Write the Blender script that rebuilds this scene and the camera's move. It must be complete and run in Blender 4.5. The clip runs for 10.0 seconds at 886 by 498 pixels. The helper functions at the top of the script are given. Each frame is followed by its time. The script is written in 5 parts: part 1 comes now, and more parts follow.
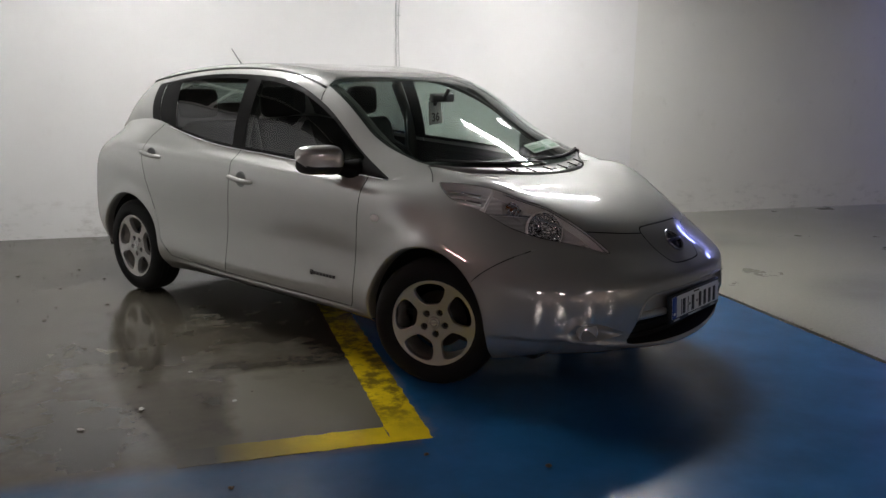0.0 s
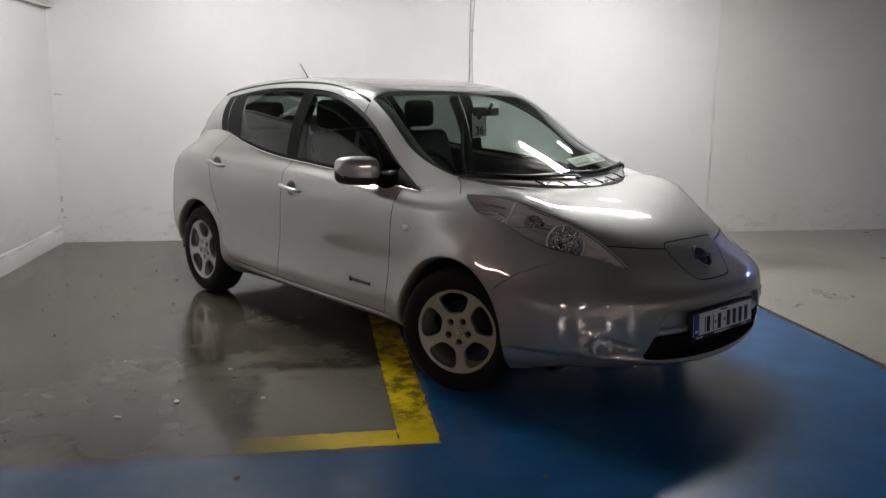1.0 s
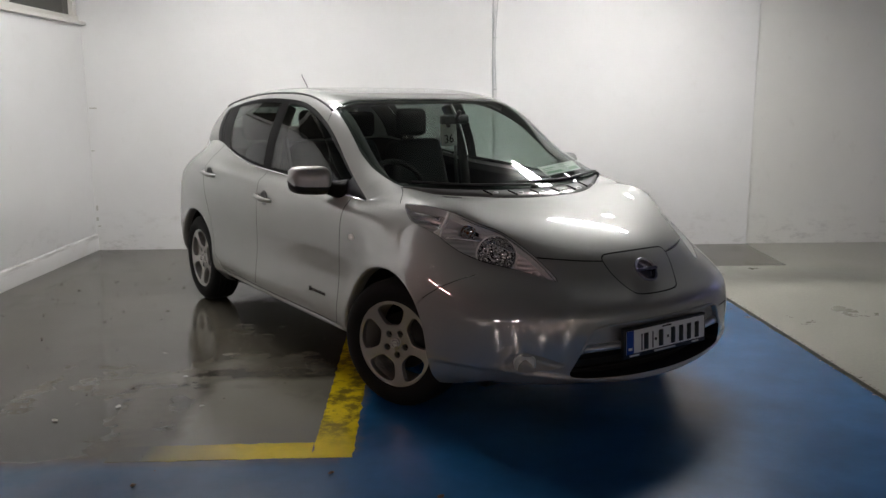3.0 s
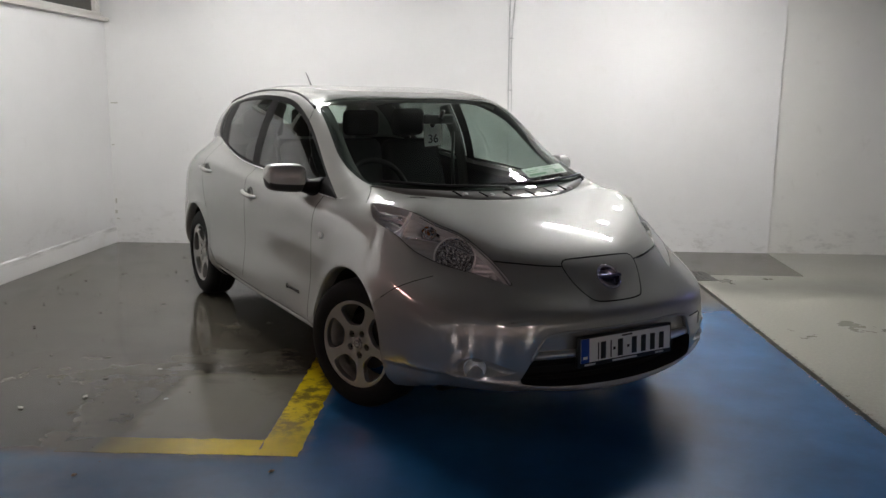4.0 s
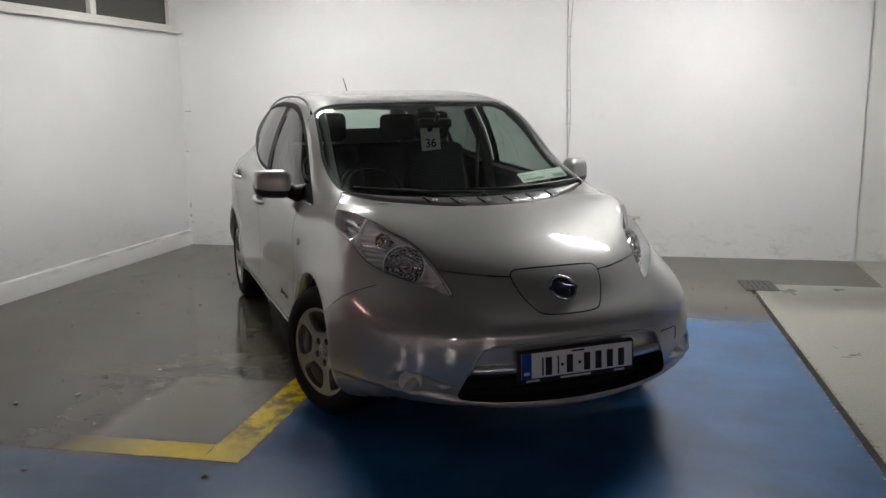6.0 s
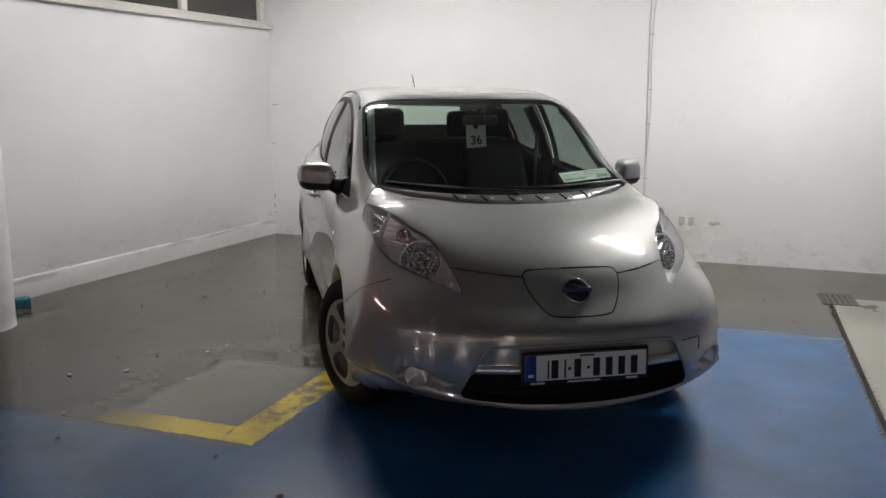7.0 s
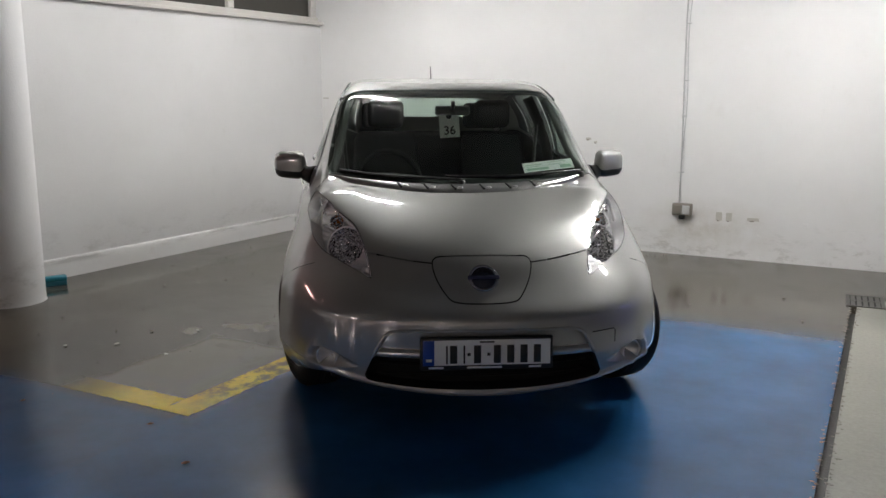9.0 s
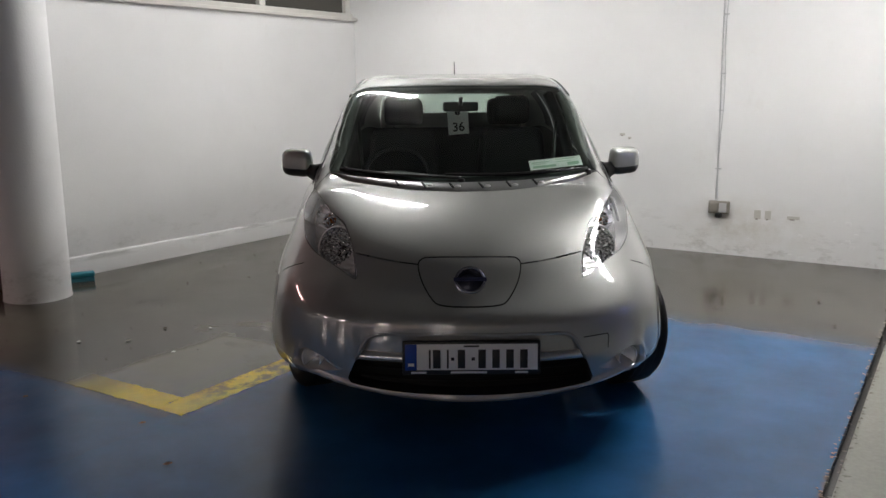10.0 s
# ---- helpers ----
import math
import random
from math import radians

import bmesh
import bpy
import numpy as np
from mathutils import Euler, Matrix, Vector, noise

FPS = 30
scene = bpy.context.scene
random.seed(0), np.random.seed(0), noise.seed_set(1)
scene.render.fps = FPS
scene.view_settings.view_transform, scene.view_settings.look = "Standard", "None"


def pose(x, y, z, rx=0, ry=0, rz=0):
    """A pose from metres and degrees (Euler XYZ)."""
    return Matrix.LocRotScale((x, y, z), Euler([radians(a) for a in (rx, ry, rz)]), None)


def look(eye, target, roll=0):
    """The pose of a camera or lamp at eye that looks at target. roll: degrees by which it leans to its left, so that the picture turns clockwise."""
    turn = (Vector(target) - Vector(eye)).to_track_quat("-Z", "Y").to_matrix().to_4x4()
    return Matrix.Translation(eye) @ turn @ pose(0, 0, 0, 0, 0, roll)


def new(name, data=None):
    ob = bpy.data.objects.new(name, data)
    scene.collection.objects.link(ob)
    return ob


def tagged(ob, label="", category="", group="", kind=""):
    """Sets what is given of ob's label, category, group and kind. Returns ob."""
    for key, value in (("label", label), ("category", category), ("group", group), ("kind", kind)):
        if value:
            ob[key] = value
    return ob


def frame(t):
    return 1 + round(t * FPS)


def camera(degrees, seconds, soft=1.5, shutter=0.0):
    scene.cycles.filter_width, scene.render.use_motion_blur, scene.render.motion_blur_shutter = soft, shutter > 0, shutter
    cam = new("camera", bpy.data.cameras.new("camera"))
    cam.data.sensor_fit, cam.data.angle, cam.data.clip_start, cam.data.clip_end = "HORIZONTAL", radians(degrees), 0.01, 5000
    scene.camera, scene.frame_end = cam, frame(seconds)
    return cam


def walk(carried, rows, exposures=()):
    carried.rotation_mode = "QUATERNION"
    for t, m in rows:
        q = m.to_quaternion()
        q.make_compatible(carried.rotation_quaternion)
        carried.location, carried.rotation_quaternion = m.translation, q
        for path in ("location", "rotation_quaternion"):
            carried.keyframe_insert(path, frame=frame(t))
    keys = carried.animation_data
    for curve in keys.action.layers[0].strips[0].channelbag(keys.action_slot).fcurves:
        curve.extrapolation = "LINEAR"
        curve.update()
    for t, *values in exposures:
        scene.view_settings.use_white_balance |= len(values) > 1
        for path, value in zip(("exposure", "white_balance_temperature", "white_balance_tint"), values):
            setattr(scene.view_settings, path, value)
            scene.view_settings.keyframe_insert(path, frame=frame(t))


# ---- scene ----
cam = camera(55.3, 10.0)
PATH = [
    (0, (1.432, 1.246, 1.498), (2.015, 3.116, 1.094), 0.7),
    (0.5, (1.61, 1.203, 1.511), (2.061, 3.112, 1.125), 0.4),
    (1, (1.813, 1.059, 1.507), (2.144, 2.995, 1.13), 0.8),
    (1.5, (2.006, 0.996, 1.504), (2.274, 2.939, 1.113), 0.2),
    (2, (2.245, 1.032, 1.486), (2.461, 2.984, 1.104), 0.6),
    (2.5, (2.418, 1.054, 1.503), (2.581, 3.015, 1.143), -0.0),
    (4, (3.061, 1.11, 1.495), (3.019, 3.078, 1.14), 0.8),
    (4.5, (3.221, 1.183, 1.519), (3.138, 3.149, 1.162), 0.7),
    (5, (3.443, 1.214, 1.514), (3.219, 3.169, 1.158), 0.2),
    (5.5, (3.705, 1.235, 1.515), (3.369, 3.174, 1.161), -0.3),
    (6.8, (4.191, 1.426, 1.496), (3.641, 3.316, 1.141), 0.1),
    (7, (4.299, 1.428, 1.503), (3.658, 3.288, 1.145), 0.4),
    (7.5, (4.526, 1.454, 1.493), (3.807, 3.284, 1.129), 0.1),
    (8, (4.711, 1.59, 1.462), (3.932, 3.395, 1.092), 0.1),
    (8.5, (4.907, 1.676, 1.486), (4.054, 3.445, 1.107), -0.1),
    (9, (5.141, 1.707, 1.481), (4.23, 3.449, 1.111), 0.1),
    (9.5, (5.261, 1.788, 1.48), (4.293, 3.496, 1.097), -0.6),
    (10, (5.356, 1.951, 1.482), (4.319, 3.619, 1.102), -0.4),
]
walk(cam, [(t, look(eye, target, roll)) for t, eye, target, roll in PATH])

# ---- light ----
scene.view_settings.exposure = 0.32
world = bpy.data.worlds.new("dim_world")
scene.world = world
world.use_nodes = True
world.node_tree.nodes["Background"].inputs[0].default_value = (0.9, 0.95, 1.0, 1)
world.node_tree.nodes["Background"].inputs[1].default_value = 0.001


# ---- materials ----
def mat(name, color=(0.5, 0.5, 0.5), rough=0.5, metal=0.0, coat=0.0, spec=0.5):
    m = bpy.data.materials.new(name)
    m.use_nodes = True
    b = m.node_tree.nodes["Principled BSDF"]
    b.inputs["Base Color"].default_value = (*color, 1)
    b.inputs["Roughness"].default_value = rough
    b.inputs["Metallic"].default_value = metal
    b.inputs["Coat Weight"].default_value = coat
    b.inputs["Coat Roughness"].default_value = 0.03
    b.inputs["Specular IOR Level"].default_value = spec
    return m


def nodes_of(m):
    t = m.node_tree
    return t, t.nodes["Principled BSDF"]


def add(t, kind, **inputs):
    n = t.nodes.new(kind)
    for k, v in inputs.items():
        n.inputs[k.replace("_", " ")].default_value = v
    return n


def noise_tex(t, scale, detail=4.0, rough=0.55, stretch=None):
    """World-space noise in metres."""
    g = t.nodes.new("ShaderNodeNewGeometry")
    n = add(t, "ShaderNodeTexNoise", Scale=scale, Detail=detail, Roughness=rough)
    if stretch:
        mp = t.nodes.new("ShaderNodeMapping")
        mp.inputs["Scale"].default_value = stretch
        t.links.new(g.outputs["Position"], mp.inputs["Vector"])
        t.links.new(mp.outputs["Vector"], n.inputs["Vector"])
    else:
        t.links.new(g.outputs["Position"], n.inputs["Vector"])
    return n


def ramp(t, src, stops):
    r = t.nodes.new("ShaderNodeValToRGB")
    e = r.color_ramp.elements
    while len(e) < len(stops):
        e.new(0.5)
    for el, (p, c) in zip(e, stops):
        el.position = p
        el.color = (*c, 1) if isinstance(c, tuple) else (c, c, c, 1)
    t.links.new(src, r.inputs["Fac"])
    return r


def mix(t, fac, a, b, blend="MIX"):
    n = t.nodes.new("ShaderNodeMix")
    n.data_type, n.blend_type = "RGBA", blend
    for sock, v in ((n.inputs[0], fac), (n.inputs[6], a), (n.inputs[7], b)):
        if hasattr(v, "is_linked"):
            t.links.new(v, sock)
        elif isinstance(v, tuple):
            sock.default_value = (*v, 1)
        else:
            sock.default_value = v
    return n


def bump(t, b, src, strength, distance):
    n = add(t, "ShaderNodeBump", Strength=strength, Distance=distance)
    t.links.new(src, n.inputs["Height"])
    t.links.new(n.outputs["Normal"], b.inputs["Normal"])
    return n


def glass_mat(name, tint=(0.9, 0.95, 0.92), rough=0.0, edge=0.94):
    """Thin sheet glass: mostly clear, with real mirror reflections."""
    m = bpy.data.materials.new(name)
    m.use_nodes = True
    t = m.node_tree
    t.nodes.remove(t.nodes["Principled BSDF"])
    out = t.nodes["Material Output"]
    clear = add(t, "ShaderNodeBsdfTransparent", Color=(*tint, 1))
    gloss = add(t, "ShaderNodeBsdfGlossy", Roughness=rough, Color=(1, 1, 1, 1))
    lw = add(t, "ShaderNodeLayerWeight", Blend=0.5)
    pw = t.nodes.new("ShaderNodeMath")
    pw.operation = "POWER"
    pw.inputs[1].default_value = 5.0
    t.links.new(lw.outputs["Facing"], pw.inputs[0])
    fr = t.nodes.new("ShaderNodeMath")
    fr.operation = "MULTIPLY_ADD"
    fr.inputs[1].default_value, fr.inputs[2].default_value = edge, 0.05
    t.links.new(pw.outputs[0], fr.inputs[0])
    mx = t.nodes.new("ShaderNodeMixShader")
    t.links.new(fr.outputs[0], mx.inputs[0])
    t.links.new(clear.outputs[0], mx.inputs[1])
    t.links.new(gloss.outputs[0], mx.inputs[2])
    t.links.new(mx.outputs[0], out.inputs["Surface"])
    return m


def paint():
    """Silver flake paint under a clear coat, with a little dust."""
    m = mat("silver_paint", (0.46, 0.455, 0.44), 0.52, 0.40, 1.0)
    m.node_tree.nodes["Principled BSDF"].inputs["Coat IOR"].default_value = 2.7
    t, b = nodes_of(m)
    n = noise_tex(t, 700.0, 2.0)
    r = ramp(t, n.outputs["Fac"], [(0.3, (0.29, 0.291, 0.278)), (0.7, (0.41, 0.412, 0.394))])
    t.links.new(r.outputs["Color"], b.inputs["Base Color"])
    d = noise_tex(t, 3.5, 5.0)
    rr = ramp(t, d.outputs["Fac"], [(0.35, 0.49), (0.75, 0.55)])
    t.links.new(rr.outputs["Color"], b.inputs["Roughness"])
    cr = ramp(t, d.outputs["Fac"], [(0.35, 0.02), (0.75, 0.06)])
    t.links.new(cr.outputs["Color"], b.inputs["Coat Roughness"])
    return m


def wall_paint(name, base, dirt, grime):
    m = mat(name, base, 0.5)
    t, b = nodes_of(m)
    big = noise_tex(t, 0.9, 6.0, 0.6)
    c1 = ramp(t, big.outputs["Fac"], [(0.3, tuple(c * 0.93 for c in base)), (0.7, base)])
    sm = noise_tex(t, 7.0, 8.0, 0.7, (1, 1, 0.6))
    f = ramp(t, sm.outputs["Fac"], [(0.60, 0.0), (0.78, grime)])
    mx = mix(t, f.outputs["Color"], c1.outputs["Color"], dirt)
    # splash marks and scuffs in the lowest half metre
    g = t.nodes.new("ShaderNodeNewGeometry")
    sx = t.nodes.new("ShaderNodeSeparateXYZ")
    t.links.new(g.outputs["Position"], sx.inputs[0])
    low = ramp(t, sx.outputs["Z"], [(0.0, 1.0), (0.45, 0.0)])
    sc = noise_tex(t, 4.0, 10.0, 0.75, (1, 1, 2.2))
    sf = ramp(t, sc.outputs["Fac"], [(0.52, 0.0), (0.66, 0.55)])
    both_ = t.nodes.new("ShaderNodeMath")
    both_.operation = "MULTIPLY"
    t.links.new(low.outputs["Color"], both_.inputs[0])
    t.links.new(sf.outputs["Color"], both_.inputs[1])
    mx2 = mix(t, both_.outputs[0], mx.outputs[2], tuple(c * 0.55 for c in dirt))
    dv = t.nodes.new("ShaderNodeVectorMath")
    dv.operation = "DISTANCE"
    sq = t.nodes.new("ShaderNodeVectorMath")
    sq.operation = "MULTIPLY"
    sq.inputs[1].default_value = (0.55, 1.0, 1.25)
    t.links.new(g.outputs["Position"], sq.inputs[0])
    t.links.new(sq.outputs[0], dv.inputs[0])
    dv.inputs[1].default_value = (3.78 * 0.55, 9.475, 0.26 * 1.25)
    near = ramp(t, dv.outputs["Value"], [(0.08, 1.0), (0.38, 0.0)])
    pn = noise_tex(t, 6.0, 9.0, 0.65)
    pf = ramp(t, pn.outputs["Fac"], [(0.34, 0.05), (0.68, 0.5)])
    st = t.nodes.new("ShaderNodeMath")
    st.operation = "MULTIPLY"
    t.links.new(near.outputs["Color"], st.inputs[0])
    t.links.new(pf.outputs["Color"], st.inputs[1])
    mx3 = mix(t, st.outputs[0], mx2.outputs[2], (0.42, 0.37, 0.28))
    t.links.new(mx3.outputs[2], b.inputs["Base Color"])
    bn = noise_tex(t, 60.0, 6.0, 0.6)
    bump(t, b, bn.outputs["Fac"], 0.25, 0.004)
    return m


def plinth_paint():
    """White gloss paint, scraped grey in long smears near the top edge."""
    m = mat("plinth_paint", (0.79, 0.787, 0.78), 0.45)
    t, b = nodes_of(m)
    g = t.nodes.new("ShaderNodeNewGeometry")
    sx = t.nodes.new("ShaderNodeSeparateXYZ")
    t.links.new(g.outputs["Position"], sx.inputs[0])
    top = ramp(t, sx.outputs["Z"], [(0.10, 0.0), (0.145, 1.0)])
    n1 = noise_tex(t, 5.0, 8.0, 0.62, (1, 0.3, 3.0))
    f = ramp(t, n1.outputs["Fac"], [(0.46, 0.0), (0.60, 0.75)])
    mu = t.nodes.new("ShaderNodeMath")
    mu.operation = "MULTIPLY"
    t.links.new(top.outputs["Color"], mu.inputs[0])
    t.links.new(f.outputs["Color"], mu.inputs[1])
    c = mix(t, mu.outputs[0], (0.78, 0.775, 0.765), (0.33, 0.32, 0.30))
    n2 = noise_tex(t, 3.0, 9.0, 0.7)
    f2 = ramp(t, n2.outputs["Fac"], [(0.55, 0.0), (0.75, 0.35)])
    c2 = mix(t, f2.outputs["Color"], c.outputs[2], (0.52, 0.46, 0.38))
    t.links.new(c2.outputs[2], b.inputs["Base Color"])
    bn = noise_tex(t, 40.0, 6.0, 0.6)
    bump(t, b, bn.outputs["Fac"], 0.3, 0.004)
    return m


def box_mask(t, lims, soft, wob, blur=False):
    """1 inside an axis-aligned outline on the floor, with a wobbling soft edge. lims: x0, x1, y0, y1."""
    g = t.nodes.new("ShaderNodeNewGeometry")
    n = noise_tex(t, 2.2, 8.0, 0.65)
    sub = t.nodes.new("ShaderNodeVectorMath")
    sub.operation = "SUBTRACT"
    t.links.new(n.outputs["Color"], sub.inputs[0])
    sub.inputs[1].default_value = (0.5, 0.5, 0.5)
    sc = t.nodes.new("ShaderNodeVectorMath")
    sc.operation = "MULTIPLY_ADD"
    t.links.new(sub.outputs[0], sc.inputs[0])
    sc.inputs[1].default_value = (wob, wob, 0)
    t.links.new(g.outputs["Position"], sc.inputs[2])
    s = t.nodes.new("ShaderNodeSeparateXYZ")
    t.links.new(sc.outputs[0], s.inputs[0])
    acc = None
    for axis, lim, up in (("X", lims[0], 1), ("X", lims[1], 0), ("Y", lims[2], 1), ("Y", lims[3], 0)):
        mr = t.nodes.new("ShaderNodeMapRange")
        mr.interpolation_type = "SMOOTHSTEP"
        e = soft if (axis == "Y" and not up) or blur else soft * 0.12
        mr.inputs["From Min"].default_value, mr.inputs["From Max"].default_value = lim - e, lim + e
        mr.inputs["To Min"].default_value, mr.inputs["To Max"].default_value = (0, 1) if up else (1, 0)
        t.links.new(s.outputs[axis], mr.inputs["Value"])
        if acc is None:
            acc = mr.outputs[0]
        else:
            mm = t.nodes.new("ShaderNodeMath")
            mm.operation = "MULTIPLY"
            t.links.new(acc, mm.inputs[0])
            t.links.new(mr.outputs[0], mm.inputs[1])
            acc = mm.outputs[0]
    return acc


def floor_paint():
    m = mat("floor_paint", (0.2, 0.19, 0.17), 0.25)
    t, b = nodes_of(m)
    n1 = noise_tex(t, 1.6, 8.0, 0.62)
    grey = ramp(t, n1.outputs["Fac"], [(0.34, (0.038, 0.033, 0.025)), (0.45, (0.060, 0.052, 0.039)), (0.505, (0.078, 0.068, 0.051)), (0.70, (0.106, 0.094, 0.071))])
    n2 = noise_tex(t, 2.1, 8.0, 0.6)
    blue = ramp(t, n2.outputs["Fac"], [(0.3, (0.010, 0.076, 0.195)), (0.55, (0.015, 0.104, 0.265)), (0.75, (0.021, 0.130, 0.320))])
    a_ = box_mask(t, (2.36, 5.03, -20.0, 7.18), 0.16, 0.26)
    b_ = box_mask(t, (-20.0, 5.03, -20.0, 4.42), 0.09, 0.14)
    # the blue has worn off towards the pillar
    gx = t.nodes.new("ShaderNodeNewGeometry")
    sx = t.nodes.new("ShaderNodeSeparateXYZ")
    t.links.new(gx.outputs["Position"], sx.inputs[0])
    worn = t.nodes.new("ShaderNodeMapRange")
    worn.inputs["From Min"].default_value, worn.inputs["From Max"].default_value = 1.5, 2.5
    worn.inputs["To Min"].default_value, worn.inputs["To Max"].default_value = 0.6, 1.0
    t.links.new(sx.outputs["X"], worn.inputs["Value"])
    wb = t.nodes.new("ShaderNodeMath")
    wb.operation = "MULTIPLY"
    t.links.new(b_, wb.inputs[0])
    t.links.new(worn.outputs[0], wb.inputs[1])
    b_ = wb.outputs[0]
    mx_ = t.nodes.new("ShaderNodeMath")
    mx_.operation = "MAXIMUM"
    t.links.new(a_, mx_.inputs[0])
    t.links.new(b_, mx_.inputs[1])
    col = mix(t, mx_.outputs[0], grey.outputs["Color"], blue.outputs["Color"])
    # a paler mended patch inside the corner of the yellow line
    mend = box_mask(t, (1.60, 2.4, 4.45, 5.46), 0.05, 0.22, True)
    mf = t.nodes.new("ShaderNodeMath")
    mf.operation = "MULTIPLY"
    mf.inputs[1].default_value = 0.8
    t.links.new(mend, mf.inputs[0])
    col = mix(t, mf.outputs[0], col.outputs[2], (0.20, 0.19, 0.15))
    # dried water stains beside the wheels
    zone = box_mask(t, (0.7, 2.1, 5.2, 7.5), 0.5, 1.3)
    n8 = noise_tex(t, 3.2, 10.0, 0.68)
    sr = ramp(t, n8.outputs["Fac"], [(0.47, 0.0), (0.60, 0.55)])
    zs = t.nodes.new("ShaderNodeMath")
    zs.operation = "MULTIPLY"
    t.links.new(zone, zs.inputs[0])
    t.links.new(sr.outputs["Color"], zs.inputs[1])
    col = mix(t, zs.outputs[0], col.outputs[2], (0.105, 0.10, 0.082))
    # long pale scrapes where the wheels turn
    n9 = noise_tex(t, 3.4, 12.0, 0.7, (0.85, 1.2, 1))
    sr2 = ramp(t, n9.outputs["Fac"], [(0.50, 0.0), (0.64, 0.6)])
    zs2 = t.nodes.new("ShaderNodeMath")
    zs2.operation = "MULTIPLY"
    t.links.new(box_mask(t, (1.2, 2.25, 5.3, 7.3), 0.3, 0.7, True), zs2.inputs[0])
    t.links.new(sr2.outputs["Color"], zs2.inputs[1])
    col = mix(t, zs2.outputs[0], col.outputs[2], (0.15, 0.142, 0.115))
    # dusty dried patches and scrapes
    n3 = noise_tex(t, 5.0, 12.0, 0.72)
    dust = ramp(t, n3.outputs["Fac"], [(0.60, 0.0), (0.95, 0.02)])
    col2 = mix(t, dust.outputs["Color"], col.outputs[2], (0.30, 0.29, 0.26))
    n4 = noise_tex(t, 22.0, 10.0, 0.7, (1, 0.35, 1))
    dk = ramp(t, n4.outputs["Fac"], [(0.68, 0.0), (0.84, 0.2)])
    col3 = mix(t, dk.outputs["Color"], col2.outputs[2], (0.05, 0.048, 0.042))
    t.links.new(col3.outputs[2], b.inputs["Base Color"])
    n5 = noise_tex(t, 3.0, 6.0, 0.6)
    ro = ramp(t, n5.outputs["Fac"], [(0.30, 0.07), (0.5, 0.12), (0.75, 0.22)])
    ro2 = mix(t, mx_.outputs[0], ro.outputs["Color"], (0.26, 0.26, 0.26))
    t.links.new(ro2.outputs[2], b.inputs["Roughness"])
    sp = ramp(t, mx_.outputs[0], [(0.0, 0.36), (1.0, 0.40)])
    t.links.new(sp.outputs["Color"], b.inputs["Specular IOR Level"])
    n6 = noise_tex(t, 18.0, 8.0, 0.6)
    bump(t, b, n6.outputs["Fac"], 0.08, 0.003)
    return m


def bare_concrete():
    m = mat("concrete", (0.3, 0.3, 0.26), 0.6)
    t, b = nodes_of(m)
    n1 = noise_tex(t, 1.3, 9.0, 0.62)
    c = ramp(t, n1.outputs["Fac"], [(0.3, (0.24, 0.24, 0.195)), (0.55, (0.32, 0.315, 0.265)), (0.75, (0.39, 0.385, 0.33))])
    n2 = noise_tex(t, 45.0, 8.0, 0.7)
    c2 = ramp(t, n2.outputs["Fac"], [(0.35, 0.85), (0.65, 1.05)])
    mx = mix(t, 1.0, c.outputs["Color"], c2.outputs["Color"], "MULTIPLY")
    # old oily stains in front of the strip and further down the bay
    col = mx.outputs[2]
    for lims, f in (((5.12, 6.6, 7.62, 8.22), 0.55), ((5.75, 6.9, 5.7, 6.35), 0.5)):
        z = t.nodes.new("ShaderNodeMath")
        z.operation = "MULTIPLY"
        z.inputs[1].default_value = f
        t.links.new(box_mask(t, lims, 0.26, 0.25, True), z.inputs[0])
        col = mix(t, z.outputs[0], col, (0.10, 0.098, 0.08)).outputs[2]
    t.links.new(col, b.inputs["Base Color"])
    ro = ramp(t, n1.outputs["Fac"], [(0.35, 0.26), (0.65, 0.45)])
    t.links.new(ro.outputs["Color"], b.inputs["Roughness"])
    bump(t, b, n2.outputs["Fac"], 0.06, 0.003)
    return m


